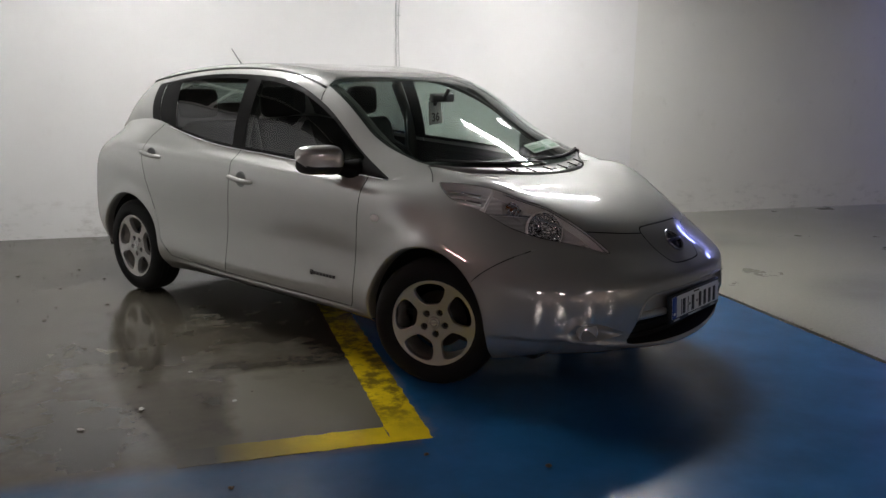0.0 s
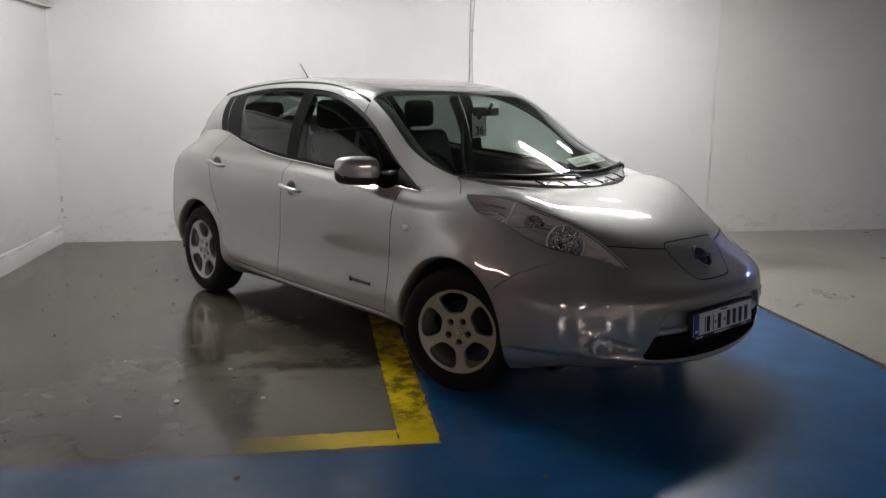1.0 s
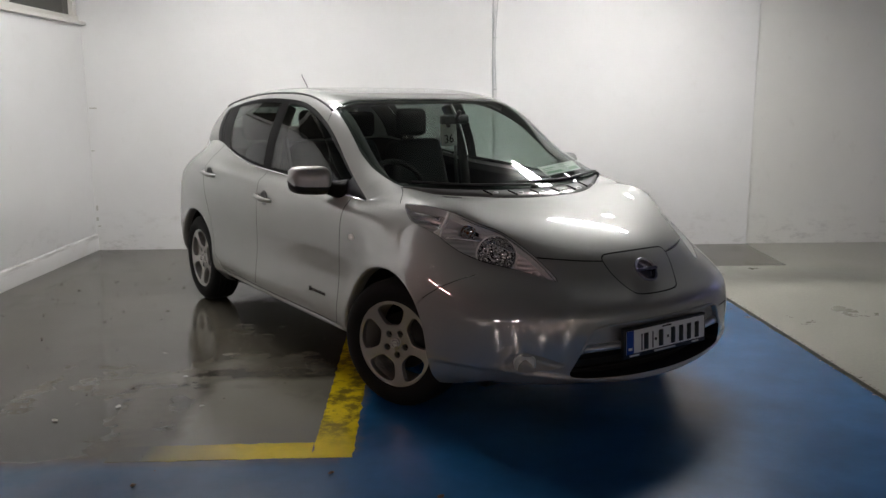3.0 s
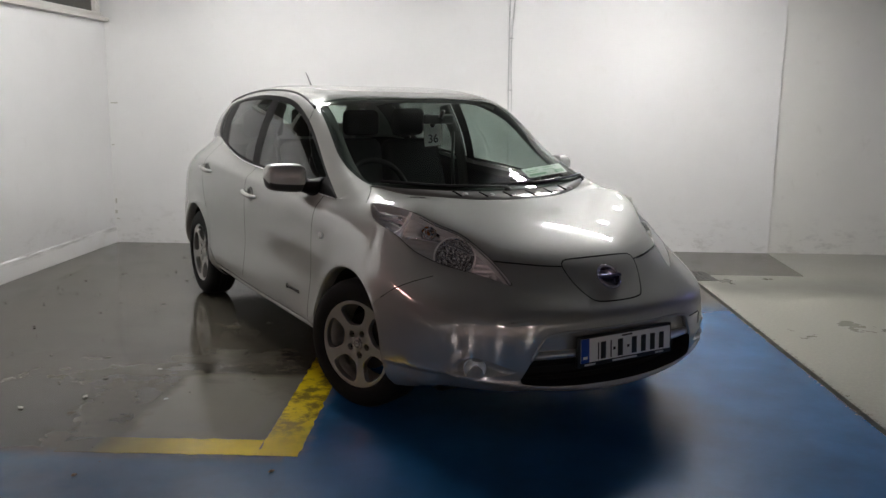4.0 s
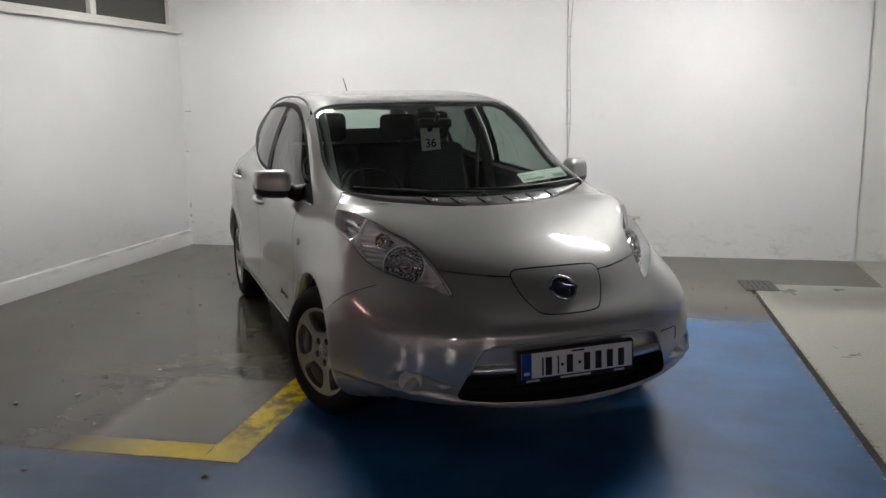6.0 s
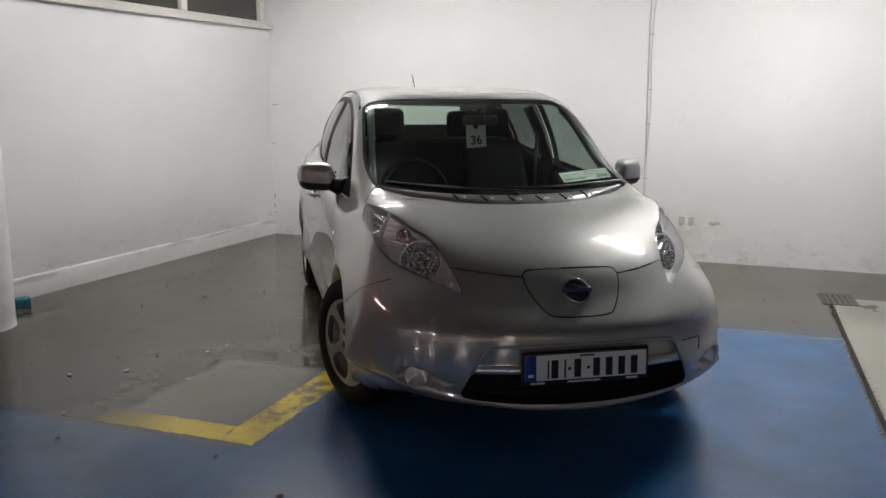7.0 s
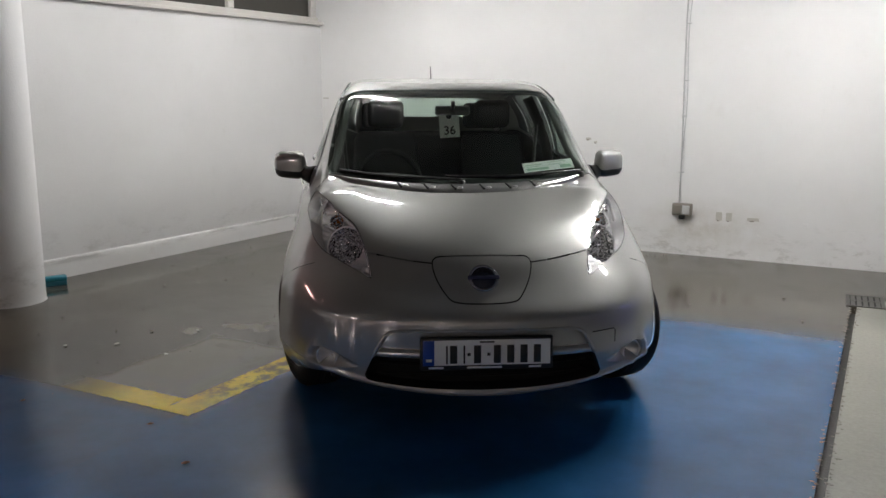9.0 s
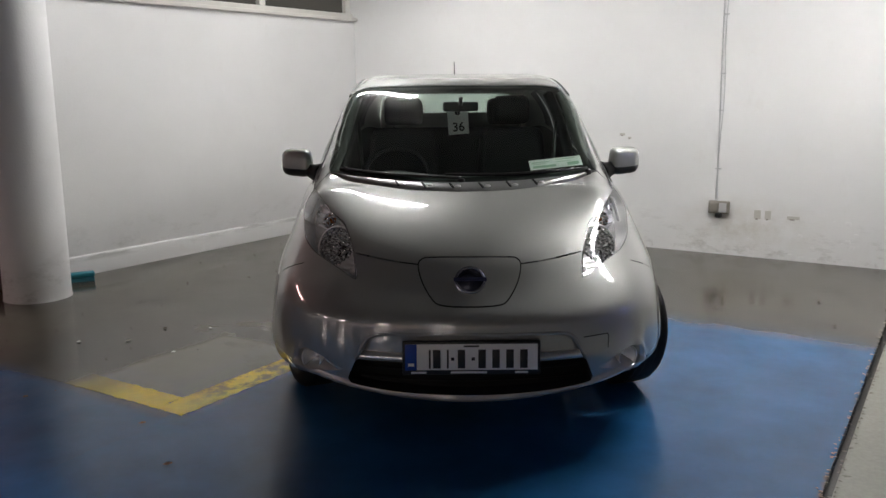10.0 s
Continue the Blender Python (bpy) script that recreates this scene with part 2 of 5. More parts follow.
def line_paint():
    m = mat("yellow_line_paint", (0.62, 0.45, 0.02), 0.2)
    t, b = nodes_of(m)
    n1 = noise_tex(t, 9.0, 10.0, 0.7)
    n2 = noise_tex(t, 3.0, 6.0, 0.6)
    c = ramp(t, n2.outputs["Fac"], [(0.3, (0.66, 0.48, 0.010)), (0.6, (0.90, 0.68, 0.015))])
    w = ramp(t, n1.outputs["Fac"], [(0.44, 0.0), (0.56, 0.9)])
    # worn away towards the old end of the cross line, scuffed under the wheel
    g = t.nodes.new("ShaderNodeNewGeometry")
    s = t.nodes.new("ShaderNodeSeparateXYZ")
    t.links.new(g.outputs["Position"], s.inputs[0])
    old = t.nodes.new("ShaderNodeMapRange")
    old.inputs["From Min"].default_value, old.inputs["From Max"].default_value = 1.5, 2.05
    old.inputs["To Min"].default_value, old.inputs["To Max"].default_value = 1.0, 0.0
    t.links.new(s.outputs["X"], old.inputs["Value"])
    scuff = t.nodes.new("ShaderNodeMapRange")
    scuff.inputs["From Min"].default_value, scuff.inputs["From Max"].default_value = 4.5, 4.85
    scuff.inputs["To Min"].default_value, scuff.inputs["To Max"].default_value = 0.0, 0.8
    t.links.new(s.outputs["Y"], scuff.inputs["Value"])
    sm = t.nodes.new("ShaderNodeMath")
    sm.operation = "MULTIPLY"
    t.links.new(w.outputs["Color"], sm.inputs[0])
    t.links.new(scuff.outputs[0], sm.inputs[1])
    c2 = mix(t, sm.outputs[0], c.outputs["Color"], (0.03, 0.028, 0.022))
    c3 = mix(t, old.outputs[0], c2.outputs[2], (0.068, 0.062, 0.05))
    t.links.new(c3.outputs[2], b.inputs["Base Color"])
    return m


def glow(name, strength, color=(1.0, 0.984, 0.972)):
    m = mat(name, (0.9, 0.9, 0.9), 0.3)
    b = m.node_tree.nodes["Principled BSDF"]
    b.inputs["Emission Color"].default_value = (*color, 1)
    b.inputs["Emission Strength"].default_value = strength
    return m


PAINT = paint()
WHITE_WALL = wall_paint("white_wall_paint", (0.79, 0.787, 0.78), (0.55, 0.52, 0.46), 0.18)
GREY_WALL = wall_paint("grey_wall_paint", (0.76, 0.755, 0.72), (0.48, 0.46, 0.42), 0.35)
RED_WALL = wall_paint("brown_wall_paint", (0.68, 0.56, 0.50), (0.5, 0.38, 0.32), 0.3)
FLOOR = floor_paint()
YELLOW = line_paint()
CONCRETE = bare_concrete()
BLACK = mat("black_plastic", (0.012, 0.012, 0.012), 0.4)
TRIM = mat("gloss_black_trim", (0.005, 0.005, 0.005), 0.4, 0, 0, 0.08)
# Near-black; in gaps and pits it puts the shade into the colour.
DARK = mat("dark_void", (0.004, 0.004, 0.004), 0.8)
RUBBER = mat("rubber", (0.007, 0.007, 0.007), 0.75, 0, 0, 0.25)
ALLOY = mat("alloy", (0.56, 0.55, 0.53), 0.36, 0.85, 0.5)
CHROME = mat("chrome", (0.85, 0.85, 0.87), 0.06, 1.0)
GLASS = glass_mat("window_glass", (0.74, 0.84, 0.78), 0.03)
GLASS_DARK = glass_mat("side_glass", (0.40, 0.46, 0.43))
GLASS_PRIVACY = glass_mat("privacy_glass", (0.16, 0.18, 0.17))
GLASS_REAR = glass_mat("rear_glass", (0.66, 0.74, 0.69))
LENS = glass_mat("lamp_lens", (0.99, 0.99, 0.99), 0.02, 0.4)
CEIL = mat("ceiling_paint", (0.17, 0.17, 0.165), 0.85)
SEAT = mat("seat_cloth", (0.009, 0.009, 0.010), 0.95, 0, 0, 0.2)
CABLE = mat("grey_cable", (0.50, 0.50, 0.50), 0.5)
SOCKET_GREY = mat("dirty_grey_plastic", (0.24, 0.22, 0.19), 0.6)
GLOW = glow("tube_glow", 134.0)
GLOW_OLD = glow("old_tube_glow", 152.0)
GLOW_SOFT = glow("globe_glow", 30.0)
FILL_FAR = glow("far_fill_glow", 56.0, (1.0, 0.86, 0.80))
FILL_BLUE = glow("blue_fill_glow", 100.0, (0.30, 0.34, 1.0))
FILL_ROSE = glow("rosy_fill_glow", 65.0, (1.0, 0.55, 0.52))


# ---- mesh helpers ----
def link(name, bm, material, parent=None, smooth=True, label=""):
    me = bpy.data.meshes.new(name)
    bm.to_mesh(me)
    bm.free()
    for p in me.polygons:
        p.use_smooth = smooth
    for m in (material if isinstance(material, (list, tuple)) else [material]):
        me.materials.append(m)
    ob = new(name, me)
    if parent is not None:
        ob.parent = parent
    if label:
        ob["label"] = label
    return ob


def part(name, bm, material, parent, label="", smooth=True):
    return link(name, bm, material, parent, smooth, label)


def thing(name, label, category, m=None, group="", kind=""):
    ob = new(name)
    ob.empty_display_size = 0.1
    if m is not None:
        ob.matrix_world = m
    return tagged(ob, label, category, group, kind)


def box(bm, lo, hi, bevel=0.0, m=None, segs=2):
    """A box between two corners, with rounded edges."""
    r = bmesh.ops.create_cube(bm, size=1.0)
    vs = r["verts"]
    lo, hi = Vector(lo), Vector(hi)
    for v in vs:
        v.co = Vector([lo[i] + (v.co[i] + 0.5) * (hi[i] - lo[i]) for i in range(3)])
    if bevel:
        es = list({e for v in vs for e in v.link_edges})
        r = bmesh.ops.bevel(bm, geom=es, offset=bevel, segments=segs, affect="EDGES", profile=0.5)
        vs = list({v for f in r["faces"] for v in f.verts} | {v for v in vs if v.is_valid})
    if m is not None:
        bmesh.ops.transform(bm, matrix=m, verts=vs)
    return vs


def boxed(lo, hi, bevel=0.0, m=None, segs=2):
    bm = bmesh.new()
    box(bm, lo, hi, bevel, m, segs)
    return bm


def lathe(profile, n=48, axis="y", arc=None):
    """A turned shape from (along, radius) pairs."""
    bm = bmesh.new()
    rings = []
    for a, r in profile:
        ring = []
        for i in range(n):
            th = 2 * math.pi * i / n
            c, s = r * math.cos(th), r * math.sin(th)
            co = {"y": (c, a, s), "z": (c, s, a), "x": (a, c, s)}[axis]
            ring.append(bm.verts.new(co))
        rings.append(ring)
    for p, q in zip(rings, rings[1:]):
        for i in range(n):
            j = (i + 1) % n
            bm.faces.new((p[i], p[j], q[j], q[i]))
    bmesh.ops.recalc_face_normals(bm, faces=bm.faces)
    return bm


def tube(points, radius, n=10, closed=False):
    """A round bar along a line of points."""
    bm = bmesh.new()
    pts = [Vector(p) for p in points]
    rings = []
    up = Vector((0.13, 0.31, 0.94))
    for i, p in enumerate(pts):
        a = pts[i - 1] if i or closed else p
        b = pts[(i + 1) % len(pts)] if i + 1 < len(pts) or closed else p
        d = (b - a).normalized()
        s = d.cross(up).normalized()
        t = s.cross(d)
        rad = radius[i] if isinstance(radius, (list, tuple)) else radius
        rings.append([bm.verts.new(p + rad * (math.cos(2 * math.pi * k / n) * s + math.sin(2 * math.pi * k / n) * t)) for k in range(n)])
    for p, q in zip(rings, rings[1:] + (rings[:1] if closed else [])):
        for k in range(n):
            bm.faces.new((p[k], p[(k + 1) % n], q[(k + 1) % n], q[k]))
    if not closed:
        bm.faces.new(rings[0])
        bm.faces.new(rings[-1])
    bmesh.ops.recalc_face_normals(bm, faces=bm.faces)
    return bm


def grid_mesh(P, bm=None, flip=False):
    """A sheet from an array of points [i, j, 3]."""
    bm = bm or bmesh.new()
    n, m = P.shape[:2]
    vs = [[bm.verts.new(P[i, j]) for j in range(m)] for i in range(n)]
    for i in range(n - 1):
        for j in range(m - 1):
            q = (vs[i][j], vs[i + 1][j], vs[i + 1][j + 1], vs[i][j + 1])
            bm.faces.new(q[::-1] if flip else q)
    return bm


def spline(knots, values, at):
    """Natural cubic spline through values at knots."""
    x, y = np.asarray(knots, float), np.asarray(values, float)
    n = len(x)
    h = np.diff(x)
    A, rhs = np.zeros((n, n)), np.zeros((n,) + y.shape[1:])
    A[0, 0] = A[-1, -1] = 1
    for i in range(1, n - 1):
        A[i, i - 1], A[i, i], A[i, i + 1] = h[i - 1], 2 * (h[i - 1] + h[i]), h[i]
        rhs[i] = 6 * ((y[i + 1] - y[i]) / h[i] - (y[i] - y[i - 1]) / h[i - 1])
    M = np.linalg.solve(A, rhs.reshape(n, -1)).reshape(rhs.shape)
    at = np.asarray(at, float)
    k = np.clip(np.searchsorted(x, at) - 1, 0, n - 2)
    d = (at - x[k])
    sh = (slice(None),) + (None,) * (y.ndim - 1)
    hk, d = h[k][sh], d[sh]
    a, b = y[k], y[k + 1]
    return a + d * ((b - a) / hk - hk * (2 * M[k] + M[k + 1]) / 6) + d ** 2 * M[k] / 2 + d ** 3 * (M[k + 1] - M[k]) / (6 * hk)


# ---- the room ----
CEIL_Z = 2.89
# Dirt darkened to near black: the shade down the channel is in its colour.
CHANNEL_DIRT_SHADE = wall_paint("channel_dirt_shade", (0.022, 0.02, 0.016), (0.012, 0.011, 0.009), 0.9)


def slab(name, lo, hi, material, label, category, bevel=0.004):
    ob = link(name, boxed(lo, hi, bevel), material, smooth=False)
    return tagged(ob, label, category, kind="structure")


def prism(name, poly, z0, z1, material, label, category, kind="structure"):
    """An upright solid over a floor outline."""
    bm = bmesh.new()
    lo = [bm.verts.new((x, y, z0)) for x, y in poly]
    hi = [bm.verts.new((x, y, z1)) for x, y in poly]
    bm.faces.new(lo[::-1])
    bm.faces.new(hi)
    for i in range(len(poly)):
        j = (i + 1) % len(poly)
        bm.faces.new((lo[i], lo[j], hi[j], hi[i]))
    bmesh.ops.recalc_face_normals(bm, faces=bm.faces)
    return tagged(link(name, bm, material, smooth=False), label, category, kind=kind)


slab("wall_north", (-0.9, 9.475, -0.1), (6.12, 9.75, CEIL_Z), WHITE_WALL, "white painted rendered wall, scuffed near the floor", "wall")
slab("wall_north_recess", (6.124, 9.500, -0.1), (15.0, 9.85, CEIL_Z), GREY_WALL, "greyer painted wall set back past the corner", "wall")
slab("floor", (-14.2, -15.2, -0.2), (5.012, 9.474, 0.0), FLOOR, "glossy grey and blue painted concrete floor, worn and dusty", "floor", 0)
slab("floor_concrete", (5.048, -15.2, -0.2), (15.0, 8.36, 0.0), CONCRETE, "bare pale concrete floor beyond the channel", "floor", 0)
prism("floor_concrete", [(6.045, 8.36), (15.0, 8.36), (15.0, 9.499), (6.124, 9.499), (6.115, 9.474)], -0.2, 0.0, CONCRETE, "bare pale concrete floor round the corner", "floor")
prism("floor_strip", [(5.012, 8.36), (6.045, 8.36), (6.115, 9.474), (5.012, 9.474)], -0.2, 0.0, FLOOR, "darker grey painted strip of floor along the wall", "floor")
slab("floor_channel", (5.012, -15.2, -0.2), (5.048, 8.10, -0.05), CHANNEL_DIRT_SHADE, "dark narrow floor channel full of dirt, its shade put into the colour", "channel", 0)
slab("floor_strip", (5.012, 8.10, -0.2), (5.048, 8.36, 0.0), FLOOR, "narrow grey painted strip between drain and wall", "floor", 0)
slab("ceiling", (-14.2, -15.2, CEIL_Z), (15.0, 9.85, CEIL_Z + 0.2), CEIL, "grey concrete ceiling slab", "ceiling")
# Unseen wall, its brown tuned to reflect pinkish light onto the bumper.
slab("wall_south", (-14.2, -15.2, -0.1), (15.0, -15.0, CEIL_Z), RED_WALL, "unseen brownish wall, added far behind the bay as a pinkish reflector", "wall")
# Unseen outer walls, added to close the room and bounce light.
slab("wall_east", (15.0, -15.2, -0.1), (15.2, 9.85, CEIL_Z), GREY_WALL, "unseen plain wall, added to close the room far along the bay", "wall")
slab("wall_west_far", (-14.2, -14.996, -0.1), (-14.0, 9.479, CEIL_Z), GREY_WALL, "unseen pale wall, added to close the room across the garage", "wall")
slab("wall_north_far", (-14.2, 9.48, -0.1), (-0.904, 9.7, CEIL_Z), GREY_WALL, "unseen plain wall, added to close the room behind the window", "wall")


def west_x(y):
    return -0.415 - 0.054 * (9.475 - y)


# West wall with its plinth, and the high window over it.
Y0, Y1 = 5.45, 9.474
prism("wall_west", [(west_x(Y1) - .014, Y1), (west_x(Y0) - .014, Y0), (west_x(Y0) - .32, Y0), (west_x(Y1) - .32, Y1)], 0, 2.16, WHITE_WALL, "white painted side wall below a high window", "wall")
pl = bmesh.new()
prof = [(.0, .0), (.0, .15), (-.003, .158), (-.012, .164), (-.016, .165)]
rows = [[(west_x(y) + dx + .006 * noise.noise((y * 1.7, dz * 9, 3)), y, dz) for y in np.linspace(Y0, Y1 - .002, 60)] for dx, dz in prof]
tagged(link("baseboard", grid_mesh(np.array(rows), pl), plinth_paint()), "rough white painted plinth along the wall foot", "plinth", kind="structure")
WTURN = math.degrees(math.atan(0.054))
win = thing("window_1", "high strip window with white frame and dark dusty panes", "window", pose(west_x(Y1), Y1, 2.16, 0, 0, -WTURN), kind="structure")
LEN = (Y1 - Y0) / math.cos(math.atan(0.054)) + .0
WOOD_WHITE = mat("white_gloss_wood", (.66, .64, .60), .4)
part("window_sill", boxed((-.16, -LEN, 0.002), (.045, -.012, .035), .006), WOOD_WHITE, win, smooth=False)
part("window_frame", boxed((-.10, -LEN, .037), (-.03, -.012, .085), .005), WOOD_WHITE, win, smooth=False)
part("window_frame", boxed((-.10, -LEN, .66), (-.03, -.012, .715), .005), WOOD_WHITE, win, smooth=False)
posts = (-.05, -1.28, -2.40, -3.52)
for y in posts:
    part("mullion", boxed((-.105, y - .078, .086), (-.025, y, .659), .005), WOOD_WHITE, win, smooth=False)
PANE = mat("dusty_pane", (.055, .05, .042), .18)
for y0, y1 in zip(posts, posts[1:] + (-LEN,)):
    part("pane", boxed((-.075, y1 + .002, .086), (-.068, y0 - .08, .658), .001), PANE, win, smooth=False)

# Wall running on behind the pillar, with a dark skirting.
slab("wall_return", (-4.0, 5.50, 0.0), (-.53, 5.62, CEIL_Z), RED_WALL, "brownish painted wall running on behind the pillar", "wall")
slab("baseboard_return", (-4.0, 5.44, 0.0), (-.535, 5.498, .2), mat("dark_skirting", (.05, .03, .028), .5), "dark brown skirting along the wall foot", "skirting")

# Round pillar at the wall's end.
pil = lathe([(0, .232), (.01, .228), (.06, .226), (1.4, .225), (CEIL_Z, .225)], 56, "z")
tagged(link("pillar", pil, WHITE_WALL), "round white painted concrete pillar", "pillar", kind="structure").location = (-.28, 5.46, 0)


# Yellow lines of the bay, worn through in places.
def stripe(name, a, b, width, seed):
    bm = bmesh.new()
    a, b = Vector((*a, 0)), Vector((*b, 0))
    d = (b - a).normalized()
    n = Vector((-d.y, d.x, 0))
    k = int((b - a).length / .02)
    L, Rr = [], []
    for i in range(k + 1):
        p = a + (b - a) * i / k
        L.append(bm.verts.new(p + n * (width / 2 + .010 * noise.noise((i * .33, seed, 0))) + Vector((0, 0, .0012))))
        Rr.append(bm.verts.new(p - n * (width / 2 + .010 * noise.noise((i * .33, seed, 7))) + Vector((0, 0, .0012))))
    for i in range(k):
        bm.faces.new((L[i], Rr[i], Rr[i + 1], L[i + 1]))
    r = bmesh.ops.extrude_face_region(bm, geom=list(bm.faces))
    for v in [g for g in r["geom"] if isinstance(g, bmesh.types.BMVert)]:
        v.co.z -= .004
    bmesh.ops.recalc_face_normals(bm, faces=bm.faces)
    return tagged(link(name, bm, YELLOW, smooth=False), "worn yellow painted bay line with black scuffs", "floor marking", kind="structure")


stripe("floor_line", (2.305, 4.432), (2.345, 7.1), .175, 1.0)
stripe("floor_line", (2.215, 4.515), (1.36, 4.505), .16, 5.0)


# Drain grate at the head of the channel.
def drain_grate(cx, cy, w, d):
    t = thing("drain_grate", "cast iron slotted drain grate set in the floor", "drain", pose(cx, cy, 0, 0, 0, 3))
    for a, b in (((-w / 2, -d / 2), (w / 2, -d / 2 + .025)), ((-w / 2, d / 2 - .025), (w / 2, d / 2)), ((-w / 2, -d / 2 + .025), (-w / 2 + .025, d / 2 - .025)), ((w / 2 - .025, -d / 2 + .025), (w / 2, d / 2 - .025))):
        part("grate_frame", boxed((*a, -.01), (*b, .007), .002), IRON_GREY, t, smooth=False)
    n = 5
    for i in range(n):
        x = -w / 2 + .025 + (w - .05) * (i + .5) / n
        for y0, y1 in ((-d / 2 + .025, -.02), (.02, d / 2 - .025)):
            part("bar", boxed((x - .014, y0, -.008), (x + .014, y1, .006), .002), IRON_GREY, t, smooth=False)
    part("bar", boxed((-w / 2 + .025, -.018, -.008), (w / 2 - .025, .018, .006), .002), IRON_GREY, t, smooth=False)
    # flat black sheet on the floor, painted in for the shade below the bars
    part("pit_shade", boxed((-w / 2 + .02, -d / 2 + .02, .0005), (w / 2 - .02, d / 2 - .02, .0015), 0), DARK, t, smooth=False)


IRON_GREY = mat("cast_iron", (.085, .082, .075), .6, .2)
drain_grate(5.095, 8.29, .25, .36)

# Cables down the wall to a socket box.
wall_y = 9.475
cab = thing("wall_cable", "grey cables clipped down the white wall", "cable", pose(3.51, wall_y, 0))
for off, ph in ((-.012, 0.0), (.014, 2.0)):
    pts = [(off + .008 * math.sin(z * 2.3 + ph) + (.012 * math.sin(z * 5 + 1) if off > 0 else 0), -.010, z) for z in np.linspace(.44, CEIL_Z, 40)]
    part("cable", tube(pts, .0058 if off < 0 else .0036, 8), CABLE, cab)
for z in (.75, 1.25, 1.56, 2.05, 2.5):
    part("clip", boxed((-.024, -.017, z), (.024, 0, z + .010), .003), CABLE, cab, smooth=False)
sock = thing("socket_box", "dirty grey double socket box low on the wall", "socket", pose(3.54, wall_y, .42))
part("box", boxed((-.088, -.05, -.055), (.088, 0, .055), .008), SOCKET_GREY, sock, smooth=False)
part("cover", boxed((-.07, -.062, -.04), (-.005, -.05, .04), .006), SOCKET_GREY, sock, smooth=False)
part("cover", boxed((.005, -.062, -.04), (.07, -.05, .04), .006), CABLE, sock, smooth=False)
part("plug", boxed((-.02, -.085, -.085), (.03, -.02, -.045), .008), BLACK, sock, smooth=False)

def chip_mesh(bm, x, y, r, seed, lift):
    n = 7
    vs = [bm.verts.new((x + r * (1 + .5 * noise.noise((seed, k, 0))) * math.cos(2 * math.pi * k / n), y + .6 * r * (1 + .5 * noise.noise((seed, k, 4))) * math.sin(2 * math.pi * k / n), .003 + lift * (.4 + .6 * noise.noise((seed, k, 9)) ** 2))) for k in range(n)]
    c = bm.verts.new((x, y, .004 + lift))
    for k in range(n):
        bm.faces.new((vs[k], vs[(k + 1) % n], c))


# Broken plaster and old fixings on the wall.
random.seed(4)
flake = bmesh.new()
for i in range(70):
    x = random.choice((random.uniform(3.6, 4.7), random.uniform(-.3, 6.0)))
    z = random.uniform(.0, .05) if random.random() < .7 else random.uniform(.05, .42)
    r = random.uniform(.006, .022)
    vs = box(flake, (x - r, wall_y - .004 - r * .15, z - r * .6), (x + r, wall_y - .0005, z + r * .6), r * .15)
tagged(link("plaster_flakes", flake, WHITE_WALL, smooth=False), "flaking plaster along the wall foot", "plaster", kind="stuff")
PATCH_GREY = mat("old_filler", (.50, .485, .44), .8)
for x, z, w, h in ((3.86, .375, .055, .075), (3.945, .375, .05, .075), (4.15, .365, .10, .028), (2.63, 1.03, .05, .022), (2.70, 1.0, .03, .016)):
    m = thing("wall_patch", "small grey patch of broken filler on the wall", "patch", pose(x, wall_y - .001, z))
    part("patch", boxed((-w / 2, -.003, -h / 2), (w / 2, 0, h / 2), .0012), PATCH_GREY, m, smooth=False)
    part("chip", boxed((-w * .3, -.0045, -h / 2 - .006), (w * .1, -.0005, -h / 2 + .004), .001), SOCKET_GREY, m, smooth=False)
for dx, z, w, h in ((.03, 1.39, .07, .012), (.02, .98, .03, .010), (.025, .42, .018, .05), (.02, .31, .022, .035), (.03, .24, .03, .012)):
    m = thing("wall_scar", "dark scratch at the corner of the walls", "scratch", pose(west_x(9.4) + dx, 9.475, z))
    part("scar", boxed((-.02, -.004, -h / 2), (-.02 + w, 0, h / 2), .0015), PATCH_GREY, m, smooth=False)

# Broom with a teal head behind the pillar.
broom = thing("broom", "broom with a teal plastic head on the floor by the plinth", "broom", pose(-.46, 5.88, 0, 0, 0, 60))
TEAL = mat("teal_plastic", (.02, .21, .28), .4)
part("broom_head", boxed((-.15, -.035, .035), (.15, .035, .075), .012), TEAL, broom)
part("bristles", boxed((-.145, -.03, 0), (.145, .03, .036), .004), mat("bristle", (.03, .16, .22), .9), broom, smooth=False)
part("broom_handle", tube([(-.1, 0, .07), (-.16, .06, .7), (-.23, .12, 1.35)], .012, 10), mat("metal_handle", (.3, .3, .3), .4, .6), broom)

# Leaf bits and paint chips on the floor.
CHIP_DARK, CHIP_PALE = mat("dead_leaf", (.05, .035, .02), .8), mat("paint_chip", (.45, .44, .40), .7)


for i, (x, y, r, pale) in enumerate([(1.427, 5.511, .014, 1), (1.617, 5.058, .016, 1), (1.21, 5.07, .02, 1), (.971, 4.904, .02, 1), (1.188, 5.36, .017, 0), (2.316, 4.275, .016, 0),
                                     (.334, 6.30, .014, 0), (4.572, 8.097, .016, 0), (.1, 6.9, .012, 0), (2.75, 4.05, .02, 0), (1.55, 4.2, .016, 0), (4.0, 7.6, .014, 0), (4.75, 7.5, .012, 0)]):
    t = thing("floor_chip", "pale flake of paint on the floor" if pale else "dead leaf bit on the floor", "debris", pose(x, y, 0, 0, 0, i * 47), "bits on the floor")
    bm = bmesh.new()
    chip_mesh(bm, 0, 0, r, i * 1.7, .008)
    part("flake", bm, CHIP_PALE if pale else CHIP_DARK, t, smooth=False)
random.seed(11)
crumbs = bmesh.new()
